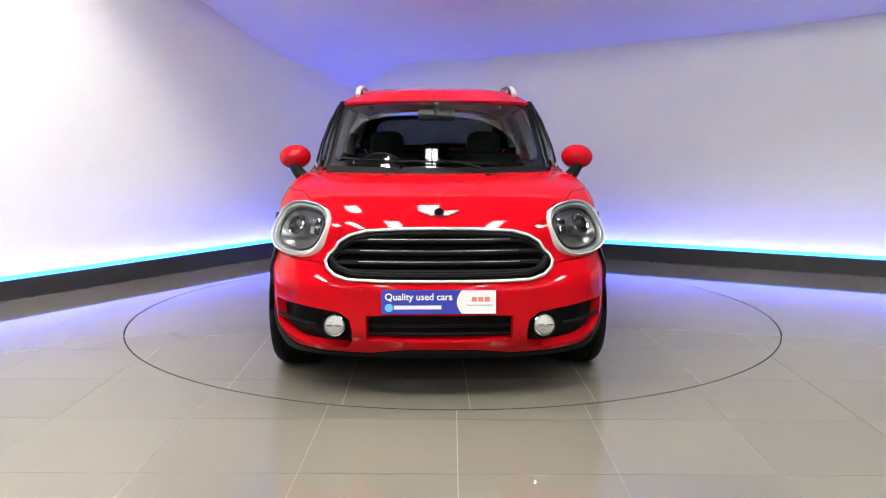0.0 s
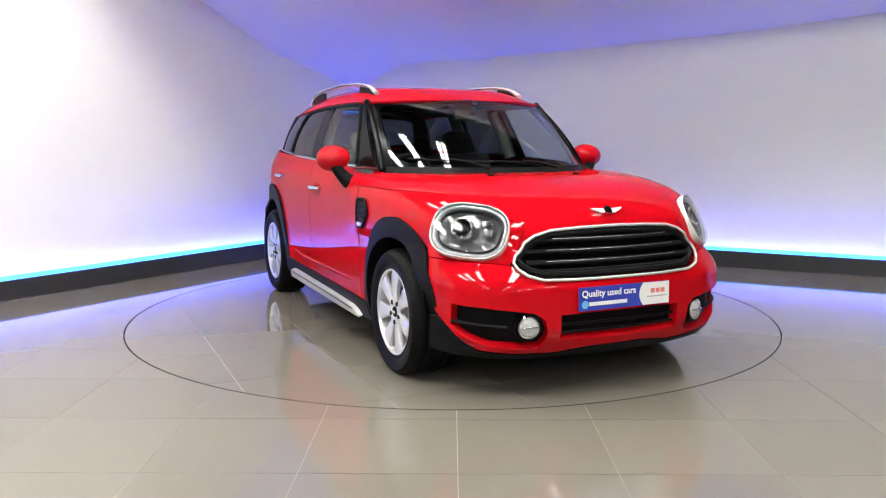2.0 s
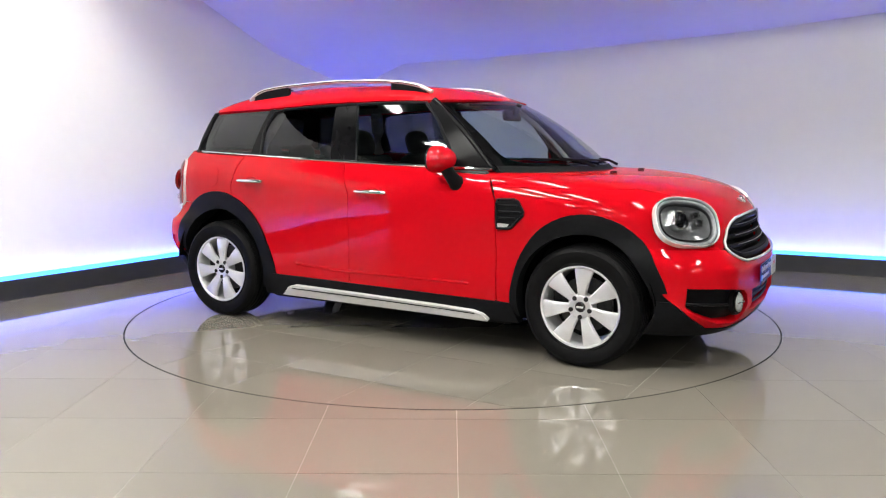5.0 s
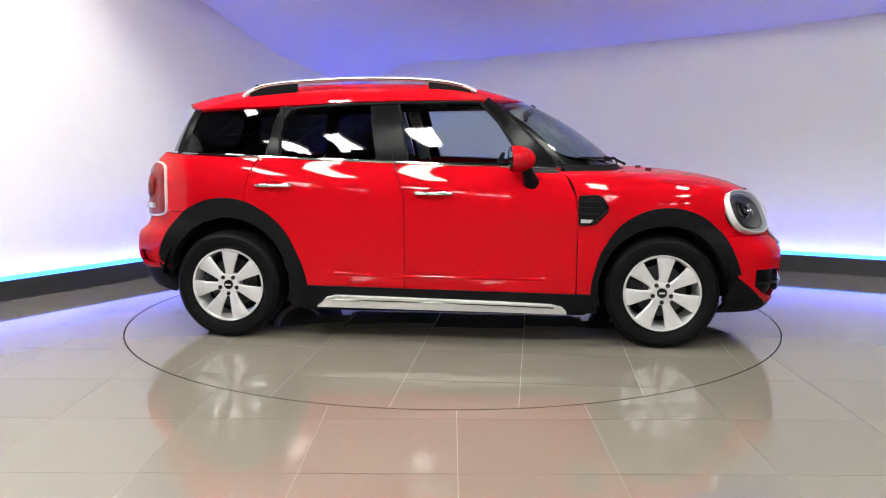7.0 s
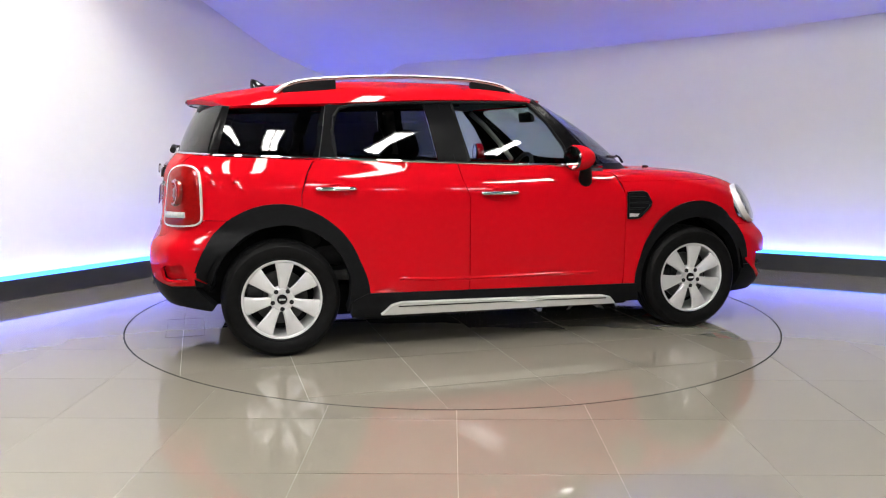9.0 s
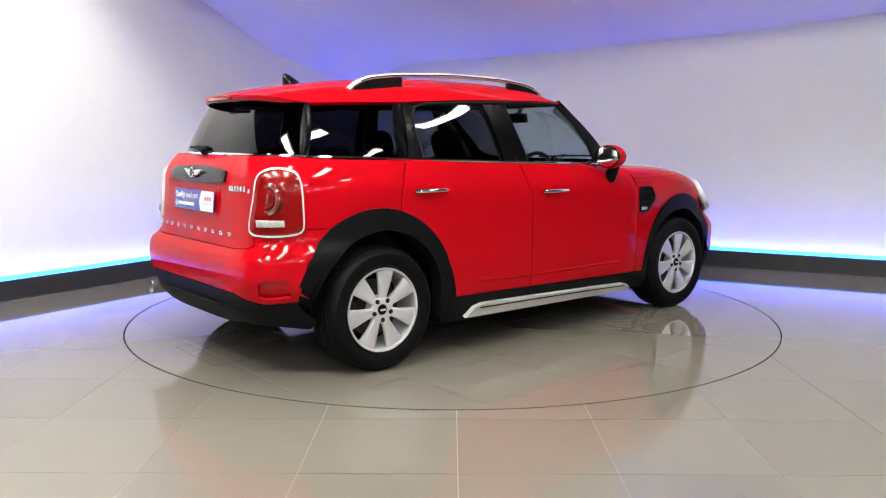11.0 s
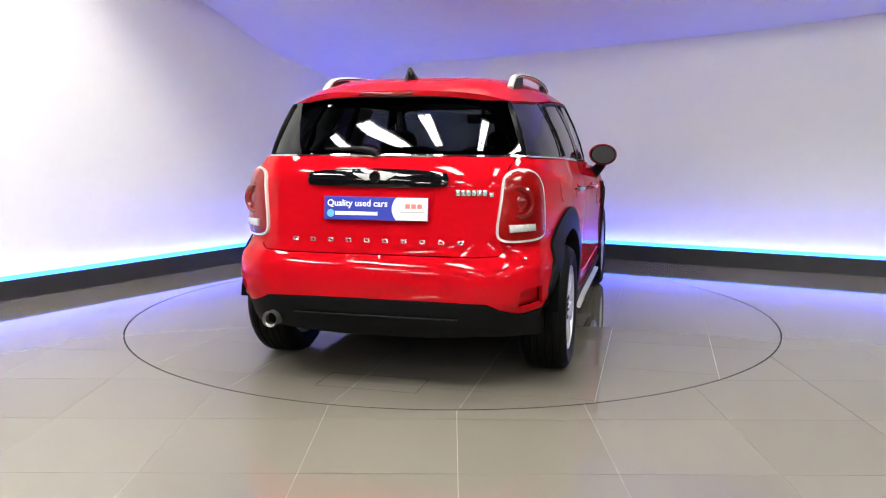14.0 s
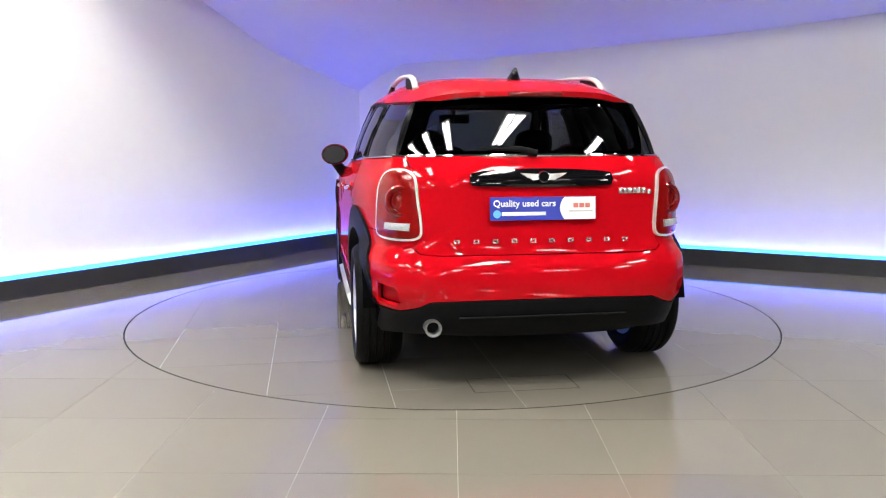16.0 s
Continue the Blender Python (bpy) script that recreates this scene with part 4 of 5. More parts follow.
rb_right = W(("u", -1.80, 0.47), ("u", -1.79, 0.53)) + W(*[("u", u, z) for u, z in tucked([q for q in arch_r if q[0] < -1.62 and 0.55 < q[1] < 0.81], -AXLE)]) + W(("u", -1.60, 0.788), ("u", -1.85, 0.790), ("r", -0.60, 0.782), ("r", -0.63, 0.712), ("r", -0.602, 0.690), ("r", -0.5, 0.683))
rb_low = W(("r", -0.82, 0.43), ("r", -0.70, 0.415), ("r", -0.62, 0.44), ("r", -0.56, 0.470), ("r", -0.3, 0.475))
scoop = W(("r", -0.800, 0.545), ("r", -0.735, 0.538), ("r", -0.712, 0.52), ("r", -0.70, 0.455), ("r", -0.715, 0.44), ("r", -0.795, 0.452))
rear_bumper_poly = rb_right + tail(rb_right)[::-1] + tail(rb_low) + rb_low[::-1]
rear_bumper = part("rear_bumper", patch_bm(rear_bumper_poly, wrap, res=0.028, thick=0.02, holes=[scoop, tail(scoop)[::-1]]), M_RED, car)
for poly in (scoop, tail(scoop)[::-1]):
    part("reflector_recess", patch_bm(grown(poly, 0.004), wrap, res=0.03, off=-0.03, thick=0.01), M_RED, rear_bumper)
dl = W(("u", -1.70, 0.30), ("u", -1.80, 0.40), ("u", -1.81, 0.466), ("r", -0.822, 0.426), ("r", -0.70, 0.411), ("r", -0.62, 0.436), ("r", -0.56, 0.466), ("r", -0.3, 0.471))
db = W(("u", -1.72, 0.27), ("r", -0.7, 0.29), ("r", -0.52, 0.30), ("r", -0.4, 0.285), ("r", -0.2, 0.275))
part("rear_valance", patch_bm(dl + tail(dl)[::-1] + tail(db) + db[::-1], wrap, res=0.035, off=0.004, thick=0.05), M_CLAD, car, "black plastic rear valance")
part("valance_strip", tube_bm([wrap(sr(v, 0.388), 0.388) + Vector((-0.012, 0, 0)) for v in np.linspace(-0.42, 0.42, 13)], 0.008, 8, 0.6), M_CLAD, car)
exh = part("exhaust_pipe", moved(lathe_bm([(0.030, -0.14), (0.039, -0.14), (0.042, -0.15), (0.040, -0.16), (0.040, 0.16), (0.032, 0.16), (0.032, -0.12)], 32, "x", closed=True), pose(-1.905, 0.55, 0.343)), M_EXHAUST, car, "round chrome exhaust tip")
part("bore", moved(lathe_bm([(0.0, -0.10), (0.034, -0.10), (0.034, 0.1), (0.0, 0.1)], 24, "x"), pose(-1.905, 0.55, 0.343)), M_DARK, exh)

# ---- cabin ----
SIDE_TOP = lambda u: smooth_table(u, TOP_Z[:, 0], TOP_Z[:, 1])
front_glass = [(-0.19, belt(-0.19) + 0.012), (0.455, belt(0.455) + 0.012), (0.474, 1.105), (0.44, 1.20), (0.345, 1.345), (0.235, SIDE_TOP(0.23) - 0.022), (-0.265, SIDE_TOP(-0.27) - 0.022)]
rear_glass = [(-0.995, belt(-1.0) + 0.012), (-0.395, belt(-0.4) + 0.012), (-0.452, SIDE_TOP(-0.45) - 0.022), (-0.88, SIDE_TOP(-0.9) - 0.022), (-0.95, SIDE_TOP(-0.96) - 0.032), (-0.985, SIDE_TOP(-1) - 0.075), (-1.005, 1.29)]
quarter_glass = [(-1.10, belt(-1.1) + 0.012), (-1.04, SIDE_TOP(-1.04) - 0.012), (-1.30, SIDE_TOP(-1.3) - 0.012), (-1.585, SIDE_TOP(-1.6) - 0.012), (-1.62, 1.36), (-1.675, belt(-1.67) + 0.012), (-1.4, belt(-1.4) + 0.012)]
both("front_side_window", front_glass, cabin_side, M_CLEAR, car, "clear side window", res=0.06, thick=0.004)
both("rear_side_window", rear_glass, cabin_side, M_PRIVACY, car, "dark privacy glass side window", res=0.06, thick=0.004)
both("quarter_window", quarter_glass, cabin_side, M_PRIVACY, car, "dark privacy glass quarter window", res=0.06, thick=0.004)
b_pillar = [(-0.39, belt(-0.39) + 0.01), (-0.196, belt(-0.196) + 0.01), (-0.271, SIDE_TOP(-0.27) - 0.018), (-0.446, SIDE_TOP(-0.446) - 0.018)]
both("b_pillar", b_pillar, cabin_side, M_PILLAR, car, "gloss black pillar", res=0.05, off=0.003)
c_pillar = [(-1.095, belt(-1.1) + 0.01), (-1.0, belt(-1.0) + 0.01), (-1.01, 1.29), (-0.99, SIDE_TOP(-0.99) - 0.07), (-0.955, SIDE_TOP(-0.96) - 0.028), (-0.90, SIDE_TOP(-0.9) - 0.012), (-1.035, SIDE_TOP(-1.035) - 0.006)]
both("c_pillar", c_pillar, cabin_side, M_PILLAR, car, "gloss black pillar", res=0.04, off=0.003)
a_pillar = [(0.46, belt(0.46) + 0.01), (0.71, belt(0.7) + 0.006), (0.69, 1.10), (0.56, 1.235), (0.42, 1.365), (0.295, SIDE_TOP(0.29) - 0.004), (0.23, SIDE_TOP(0.23) - 0.018), (0.35, 1.345), (0.446, 1.20), (0.48, 1.105)]
both("a_pillar", a_pillar, cabin_side, M_PILLAR, car, "gloss black windscreen pillar", res=0.04, off=0.003)
for sg in (-1, 1):
    def on_side(u, z, d=0.006, sg=sg):
        q = cabin_side(u, z)
        return Vector((q.x, (q.y - d) * (-sg), q.z))
    # bright belt line, dark window surround
    part("belt_trim", tube_bm([on_side(u, belt(u) + 0.004, 0.008) for u in np.linspace(-1.70, 0.73, 50)], 0.009, 8), M_CHROME, car, "bright chrome belt line")
    sur = [(-1.0, belt(-1.0) + 0.02), (-1.012, 1.29), (-0.995, SIDE_TOP(-0.99) - 0.075), (-0.96, SIDE_TOP(-0.96) - 0.03), (-0.89, SIDE_TOP(-0.89) - 0.014), (-0.6, SIDE_TOP(-0.6) - 0.012),
           (-0.25, SIDE_TOP(-0.25) - 0.012), (0.1, SIDE_TOP(0.1) - 0.012), (0.235, SIDE_TOP(0.235) - 0.014), (0.35, 1.345), (0.446, 1.20), (0.482, 1.105), (0.476, belt(0.47) + 0.02)]
    part("window_surround", tube_bm([on_side(*q) for q in sur], 0.010, 8), M_CLAD, car)
    part("window_seal", tube_bm([on_side(-0.19, belt(-0.19) + 0.01), on_side(-0.27, SIDE_TOP(-0.27) - 0.016)], 0.008, 6), M_CLAD, car)
    part("window_seal", tube_bm([on_side(-0.285, belt(-0.285) + 0.01, 0.006), on_side(-0.352, SIDE_TOP(-0.35) - 0.016, 0.006)], 0.004, 6), M_DARK, car)
ws = [(-0.945, 0), (-0.5, 0), (0, 0), (0.5, 0), (0.945, 0), (0.945, 1), (0, 1), (-0.945, 1)]
part("windscreen", patch_bm(ws, windscreen, res=0.08, thick=0.004), M_SCREEN, car, "clear windscreen")
for sg in (-1, 1):
    part("screen_pillar", tube_bm([windscreen(sg * 1.0, b) + Vector((-0.006, -0.004 * sg, -0.004)) for b in np.linspace(0.0, 1.0, 12)], 0.024, 10), M_PILLAR, car, "black windscreen pillar trim")
frit = [(-1.0, -0.02), (1.0, -0.02), (1.0, 1.01), (-1.0, 1.01)]
hole = ellipse(0, 0.51, 0.93, 0.435, 64, 9.0)
part("windscreen_border", patch_bm(frit, windscreen, res=0.06, thick=0.004, off=-0.002, holes=[hole]), M_PILLAR, car, "black windscreen border")
rw = [(-1, 0), (1, 0), (1, 1), (-1, 1)]
part("rear_window", patch_bm(rw, rear_window, res=0.08, thick=0.004), M_PRIVACY, car, "dark tinted rear window")
part("rear_window_border", patch_bm([(-1.03, -0.02), (1.03, -0.02), (1.03, 1.02), (-1.03, 1.02)], rear_window, res=0.06, thick=0.004, off=-0.003, holes=[ellipse(0, 0.49, 0.86, 0.42, 56, 7.0)]), M_GLOSSBLACK, car, "black rear window border")
for sg in (-1, 1):
    bm = bmesh.new()
    prev = None
    for k in range(9):
        b = k / 8
        z = belt(-1.68) + 0.008 + b * (SIDE_TOP(-1.6) - 0.008 - belt(-1.68))
        p = cabin_side(-1.66 + 0.08 * b, z)
        q = rear_window(-1.0, b)
        mid = p.lerp(q, 0.5) + Vector((-0.022, -0.016, 0))
        row = [bm.verts.new(Vector((v.x, v.y * (-sg), v.z))) for v in (p, p.lerp(mid, 0.5) + Vector((-0.006, -0.006, 0)), mid, mid.lerp(q, 0.5) + Vector((-0.006, -0.004, 0)), q)]
        if prev:
            for i in range(4):
                bm.faces.new((prev[i], prev[i + 1], row[i + 1], row[i]))
        prev = row
    bmesh.ops.recalc_face_normals(bm, faces=bm.faces[:])
    part("d_pillar", bm, M_PILLAR, car, "gloss black rear pillar")
part("belt_trim", tube_bm([rear_window(a, -0.01) + Vector((-0.012, 0, 0)) for a in np.linspace(-1.04, 1.04, 25)], 0.009, 8), M_CHROME, car, "bright chrome line under the rear window")

roof_part = part("roof", patch_bm([(-1.825, -1), (-1.825, 1), (0.49, 1), (0.49, -1)], roof, res=0.05, thick=0.028), M_RED, car)
part("headlining", patch_bm([(-1.6, -0.97), (-1.6, 0.97), (0.44, 0.97), (0.44, -0.97)], roof, res=0.1, off=-0.03, thick=0.004), M_LINING, car, "pale grey headlining")
part("spoiler_underside", patch_bm([(-1.82, -0.97), (-1.82, 0.97), (-1.68, 0.97), (-1.68, -0.97)], roof, res=0.06, off=-0.031, thick=0.004), M_GLOSSBLACK, car, "gloss black underside of the roof spoiler")
part("brake_light", moved(box_bm(-0.006, -0.14, -0.008, 0.006, 0.14, 0.008, 0.003), pose(-1.823, 0, 1.468)), M_DEEPRED, car, "slim high brake light")
for sg in (-1, 1):
    v = 0.535 * sg
    path = [(-1.315, 1.520), (-1.27, 1.553), (-1.163, 1.590), (-0.95, 1.611), (-0.53, 1.627), (-0.20, 1.620), (-0.02, 1.605), (0.11, 1.580), (0.20, 1.543)]
    fine = []
    us = np.array([q[0] for q in path])
    zs = np.array([q[1] for q in path])
    for u in np.linspace(-1.315, 0.20, 40):
        fine.append((u, v + 0.0, smooth_table(float(u), us, zs)))
    rail = part("roof_rail", tube_bm([Vector(q) - Vector((0, 0, 0.004)) for q in fine], 0.0185, 12, 0.72), M_SILVER, car, "satin silver roof rail")
    part("rail_groove", tube_bm([Vector(q) + Vector((0, -0.0185, -0.004)) for q in fine[2:-2]], 0.0035, 6), M_CLAD, rail)
    for u0, u1 in ((-1.27, -0.955), (-0.10, 0.165)):
        top = [(u, smooth_table(u, us, zs) - 0.01) for u in np.linspace(u0, u1, 8)]
        bm = bmesh.new()
        lo, hi = [], []
        for u, z in top:
            for lst, zz in ((lo, 1.49), (hi, z)):
                lst.append((bm.verts.new((u, v - 0.013, zz)), bm.verts.new((u, v + 0.013, zz))))
        for i in range(7):
            bm.faces.new((lo[i][0], lo[i + 1][0], hi[i + 1][0], hi[i][0]))
            bm.faces.new((lo[i][1], hi[i][1], hi[i + 1][1], lo[i + 1][1]))
        bm.faces.new((lo[0][0], hi[0][0], hi[0][1], lo[0][1]))
        bm.faces.new((lo[-1][0], lo[-1][1], hi[-1][1], hi[-1][0]))
        part("foot", bm, M_CLAD, rail)
# shark fin
fin = bmesh.new()
rows = [(0.0, 0.085, 0.038), (0.02, 0.072, 0.034), (0.045, 0.048, 0.020), (0.068, 0.018, 0.010), (0.074, 0.0, 0.004)]
rings = []
for h, l, w in rows:
    cx = -1.37 - h * 0.55
    rings.append([fin.verts.new((cx + (l + 0.006) * math.cos(a) * (1.0 if math.cos(a) > 0 else 0.55), (w + 0.001) * math.sin(a), 1.555 + h)) for a in np.linspace(0, 2 * math.pi, 17)[:-1]])
for i in range(len(rings) - 1):
    for k in range(16):
        fin.faces.new((rings[i][k], rings[i][(k + 1) % 16], rings[i + 1][(k + 1) % 16], rings[i + 1][k]))
fin.faces.new(rings[-1])
part("antenna_fin", fin, M_GLOSSBLACK, car, "black shark fin antenna")

# dark body inside, under floor and wheel wells
# the two lower boxes are added to block light from the floor beneath
part("underbody", joined(box_bm(-1.80, -0.60, 0.27, 1.95, 0.60, 0.36, 0.02), box_bm(-1.2, -0.60, 0.165, 1.45, 0.60, 0.30, 0.02), box_bm(-0.90, -0.82, 0.175, 0.90, 0.82, 0.40, 0.02)), M_DARK, car)
part("engine_bay", box_bm(0.95, -0.58, 0.30, 1.93, 0.58, 0.80, 0.08), M_DARK, car)
part("parcel_shelf", joined(box_bm(-1.80, -0.60, 1.09, -1.28, 0.60, 1.11, 0.008), box_bm(-1.86, -0.60, 0.70, -1.82, 0.60, 1.14, 0.01)), M_SEAT, car, "dark parcel shelf")
part("boot_floor", box_bm(-1.85, -0.60, 0.30, -0.95, 0.60, 0.80, 0.05), M_DARK, car)
for cx in (AXLE, -AXLE):
    for sg in (-1, 1):
        bm = bmesh.new()
        prev = None
        for d in np.linspace(6, 172, 25):
            r = 0.41 if cx > 0 else 0.435
            a = (cx + r * math.cos(radians(d)), HUB_Z + r * math.sin(radians(d)))
            row = [bm.verts.new((a[0], sg * 0.866, a[1])), bm.verts.new((a[0], sg * 0.50, a[1])), bm.verts.new((cx, sg * 0.50, HUB_Z))]
            if prev:
                bm.faces.new((prev[0], prev[1], row[1], row[0]))
                bm.faces.new((prev[1], row[2], row[1]))
            prev = row
        part("wheel_well", bm, M_WELL, car, smooth=False)


# ---- wheels ----
def wheel(cx, sg):
    """A wheel with its tyre; the outer face looks to -y and is turned for the left side."""
    m = Matrix.Translation((cx, sg * HUB_Y * 0.986, HUB_Z))
    if sg > 0:
        m = m @ pose(0, 0, 0, 0, 0, 180)
    R = 0.226
    rim = lathe_bm([(R, 0.0), (R + 0.004, -0.006), (R + 0.002, -0.012), (R - 0.008, -0.010), (R - 0.014, 0.004), (R - 0.018, 0.05), (R - 0.022, 0.19), (R + 0.002, 0.20), (R + 0.003, 0.19), (R - 0.012, 0.18), (R - 0.012, 0.02)], 72, closed=True)
    w = part("wheel", moved(rim, m), M_ALLOY, car, "silver alloy wheel with seven flared spokes")
    T = TYRE_R
    prof = [(R - 0.010, 0.0), (R + 0.004, -0.008), (R + 0.012, -0.014), (R + 0.018, -0.012), (R + 0.035, -0.020), (R + 0.060, -0.024), (R + 0.075, -0.0225), (R + 0.079, -0.0225), (R + 0.092, -0.012), (T - 0.008, 0.004), (T - 0.002, 0.018), (T, 0.03)]
    for g0 in (0.045, 0.082, 0.119, 0.156):
        prof += [(T, g0 - 0.006), (T - 0.007, g0 - 0.003), (T - 0.007, g0 + 0.003), (T, g0 + 0.006)]
    prof += [(T - 0.002, 0.180), (T - 0.010, 0.198), (R + 0.07, 0.222), (R + 0.03, 0.220), (R, 0.198)]
    part("tyre", moved(lathe_bm(prof, 96, cap=False), m), M_TYRE, w, "black rubber tyre")
    # tread blocks on the shoulder
    blocks = bmesh.new()
    for k in range(80):
        b = box_bm(-0.0105, 0.0, -0.002, 0.0105, 0.017, 0.0014)
        bmesh.ops.transform(b, matrix=pose(0, 0, 0, 0, k * 360 / 80, 0) @ pose(0, 0.003, T - 0.0085, 23, 0, 0), verts=b.verts[:])
        me = bpy.data.meshes.new("tmp")
        b.to_mesh(me)
        b.free()
        blocks.from_mesh(me)
        bpy.data.meshes.remove(me)
    part("tread", moved(blocks, m), M_TYRE, w, smooth=False)

    def spoke_mesh():
        bm = bmesh.new()
        rows = [(0.045, 0.024, 0.004, 0.030), (0.075, 0.024, 0.000, 0.030), (0.11, 0.030, -0.006, 0.028), (0.15, 0.039, -0.009, 0.026), (0.19, 0.049, -0.008, 0.026), (R - 0.004, 0.056, -0.003, 0.028)]
        prev = None
        for r, hw, y, d in rows:
            pts = [(-hw, y + 0.006 + d * 0.6), (-hw, y + 0.006), (-hw * 0.72, y), (0, y + 0.003), (hw * 0.72, y), (hw, y + 0.006), (hw, y + 0.006 + d * 0.6)]
            zz = math.sqrt(max(r * r - hw * hw, 0.0)) if r > 0.2 else r
            row = [bm.verts.new((x, yy, r if abs(x) < hw * 0.5 else zz + (r - zz) * 0.3)) for x, yy in pts]
            if prev:
                for i in range(6):
                    bm.faces.new((prev[i], prev[i + 1], row[i + 1], row[i]))
            prev = row
        bmesh.ops.recalc_face_normals(bm, faces=bm.faces[:])
        return bm

    turn = 5.0
    for k in range(7):
        part("spoke", moved(spoke_mesh(), m @ pose(0, 0, 0, 0, turn + k * 360 / 7, 0)), M_ALLOY, w)
    part("hub", moved(lathe_bm([(0.0, 0.006), (0.030, 0.006), (0.034, 0.002), (0.060, 0.0), (0.072, 0.008), (0.074, 0.06), (0.0, 0.06)], 48), m), M_ALLOY, w)
    part("centre_cap", moved(lathe_bm([(0.0, -0.004), (0.024, -0.003), (0.029, 0.002), (0.029, 0.012), (0.0, 0.012)], 36), m), M_GLOSSBLACK, w, "black centre cap")
    part("cap_mark", moved(box_bm(-0.018, -0.0075, -0.005, 0.018, -0.003, 0.005, 0.001), m), M_SILVER, w)
    for k in range(5):
        a = radians(90 + 36 + 72 * k)
        # the wide dark flange stands for the shaded recess round the nut
        nut = lathe_bm([(0.0, -0.001), (0.0075, -0.001), (0.0085, 0.002), (0.013, 0.0012), (0.0135, 0.004), (0.0135, 0.02), (0.0, 0.02)], 14)
        part("wheel_nut", moved(nut, m @ Matrix.Translation((0.056 * math.cos(a), -0.003, 0.056 * math.sin(a)))), M_SMOKE, w)
    part("brake_disc", moved(lathe_bm([(0.06, 0.085), (0.155, 0.085), (0.155, 0.108), (0.06, 0.108)], 48, closed=True), m), M_DISC, w)
    part("caliper", moved(box_bm(-0.19, 0.07, -0.06, -0.10, 0.13, 0.075, 0.015), m), M_SMOKE, w)
    # a black disc closes the barrel, standing in for the shade behind the spokes
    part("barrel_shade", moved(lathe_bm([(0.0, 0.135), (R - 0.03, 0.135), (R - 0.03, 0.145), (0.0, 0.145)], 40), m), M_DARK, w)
    return w


for cx in (AXLE, -AXLE):
    for sg in (-1, 1):
        wheel(cx, sg)


# ---- lamps ----
def oval_ring_bm(rx, ry, w0, w1, h, n=56, power=2.4, z=0.0):
    """A raised oval ring in the xy plane, between the ovals grown by w0 and w1."""
    bm = bmesh.new()
    prof = [(w0, 0.0), (w0 + (w1 - w0) * 0.2, h * 0.8), ((w0 + w1) / 2, h), (w1 - (w1 - w0) * 0.2, h * 0.8), (w1, 0.0), (w1, -0.03), (w0, -0.03)]
    rings = [[bm.verts.new((x, y, hh + z)) for x, y in ellipse(0, 0, rx + g, ry + g, n, power)] for g, hh in prof]
    for i in range(len(rings)):
        for k in range(n):
            a, b = rings[i], rings[(i + 1) % len(rings)]
            bm.faces.new((a[k], a[(k + 1) % n], b[(k + 1) % n], b[k]))
    bmesh.ops.recalc_face_normals(bm, faces=bm.faces[:])
    return bm


def oval_dish_bm(rx, ry, depth, n=56, power=2.4, z=0.0, steps=6):
    """A shallow oval dome (depth > 0) or bowl (depth < 0)."""
    bm = bmesh.new()
    rings = []
    for i in range(steps):
        k = 1 - i / steps
        h = depth * (1 - k * k)
        rings.append([bm.verts.new((x, y, z + h)) for x, y in ellipse(0, 0, rx * k, ry * k, n, power)])
    tip = bm.verts.new((0, 0, z + depth))
    for i in range(steps - 1):
        for k in range(n):
            bm.faces.new((rings[i][k], rings[i][(k + 1) % n], rings[i + 1][(k + 1) % n], rings[i + 1][k]))
    for k in range(n):
        bm.faces.new((rings[-1][k], rings[-1][(k + 1) % n], tip))
    bmesh.ops.recalc_face_normals(bm, faces=bm.faces[:])
    return bm


for sg in (1, -1):
    mir = Matrix.Diagonal((1, sg, 1, 1))
    m = mir @ HL_M
    lamp = part("headlight", moved(oval_ring_bm(HL_RX, HL_RY, -0.004, 0.003, 0.004, power=2.7), m), M_SILVER, car, "oval headlight with a pale light ring in a dark housing")
    part("bowl", moved(oval_dish_bm(HL_RX - 0.006, HL_RY - 0.006, -0.055, power=2.7, z=-0.006), m), M_HOUSING, lamp)
    part("light_ring", moved(oval_ring_bm(HL_RX, HL_RY, -0.026, -0.006, 0.008, power=2.7, z=-0.014), m), M_DAYLAMP, lamp, "pale frosted daytime light ring")
    part("inner_ring", moved(oval_ring_bm(HL_RX, HL_RY, -0.040, -0.034, 0.006, power=2.7, z=-0.018), m), M_SMOKE, lamp)
    part("projector_ring", moved(moved(lathe_bm([(0.040, -0.03), (0.045, 0.006), (0.049, 0.009), (0.054, 0.006), (0.057, -0.004), (0.057, -0.04), (0.045, -0.04)], 36, "z"), pose(-0.040, 0.012, -0.012)), m), M_CHROME, lamp, "bright ring round the projector")
    part("projector_lens", moved(moved(lathe_bm([(0.0, 0.012), (0.018, 0.008), (0.032, -0.002), (0.039, -0.016), (0.0, -0.016)], 32, "z"), pose(-0.040, 0.012, -0.012)), m), M_GLOSSBLACK, lamp)
    for x, y, w, h, t in ((0.080, 0.048, 0.050, 0.030, 20), (0.092, 0.002, 0.046, 0.036, 4)):
        part("reflector", moved(moved(box_bm(-w / 2, -h / 2, -0.04, w / 2, h / 2, -0.020, 0.004), pose(x, y, 0, 12, 8, t)), m), M_LAMPBOWL, lamp)
    part("lens_cover", moved(oval_dish_bm(HL_RX - 0.006, HL_RY - 0.006, 0.022, power=2.7, z=0.004), m), M_LENS, lamp)

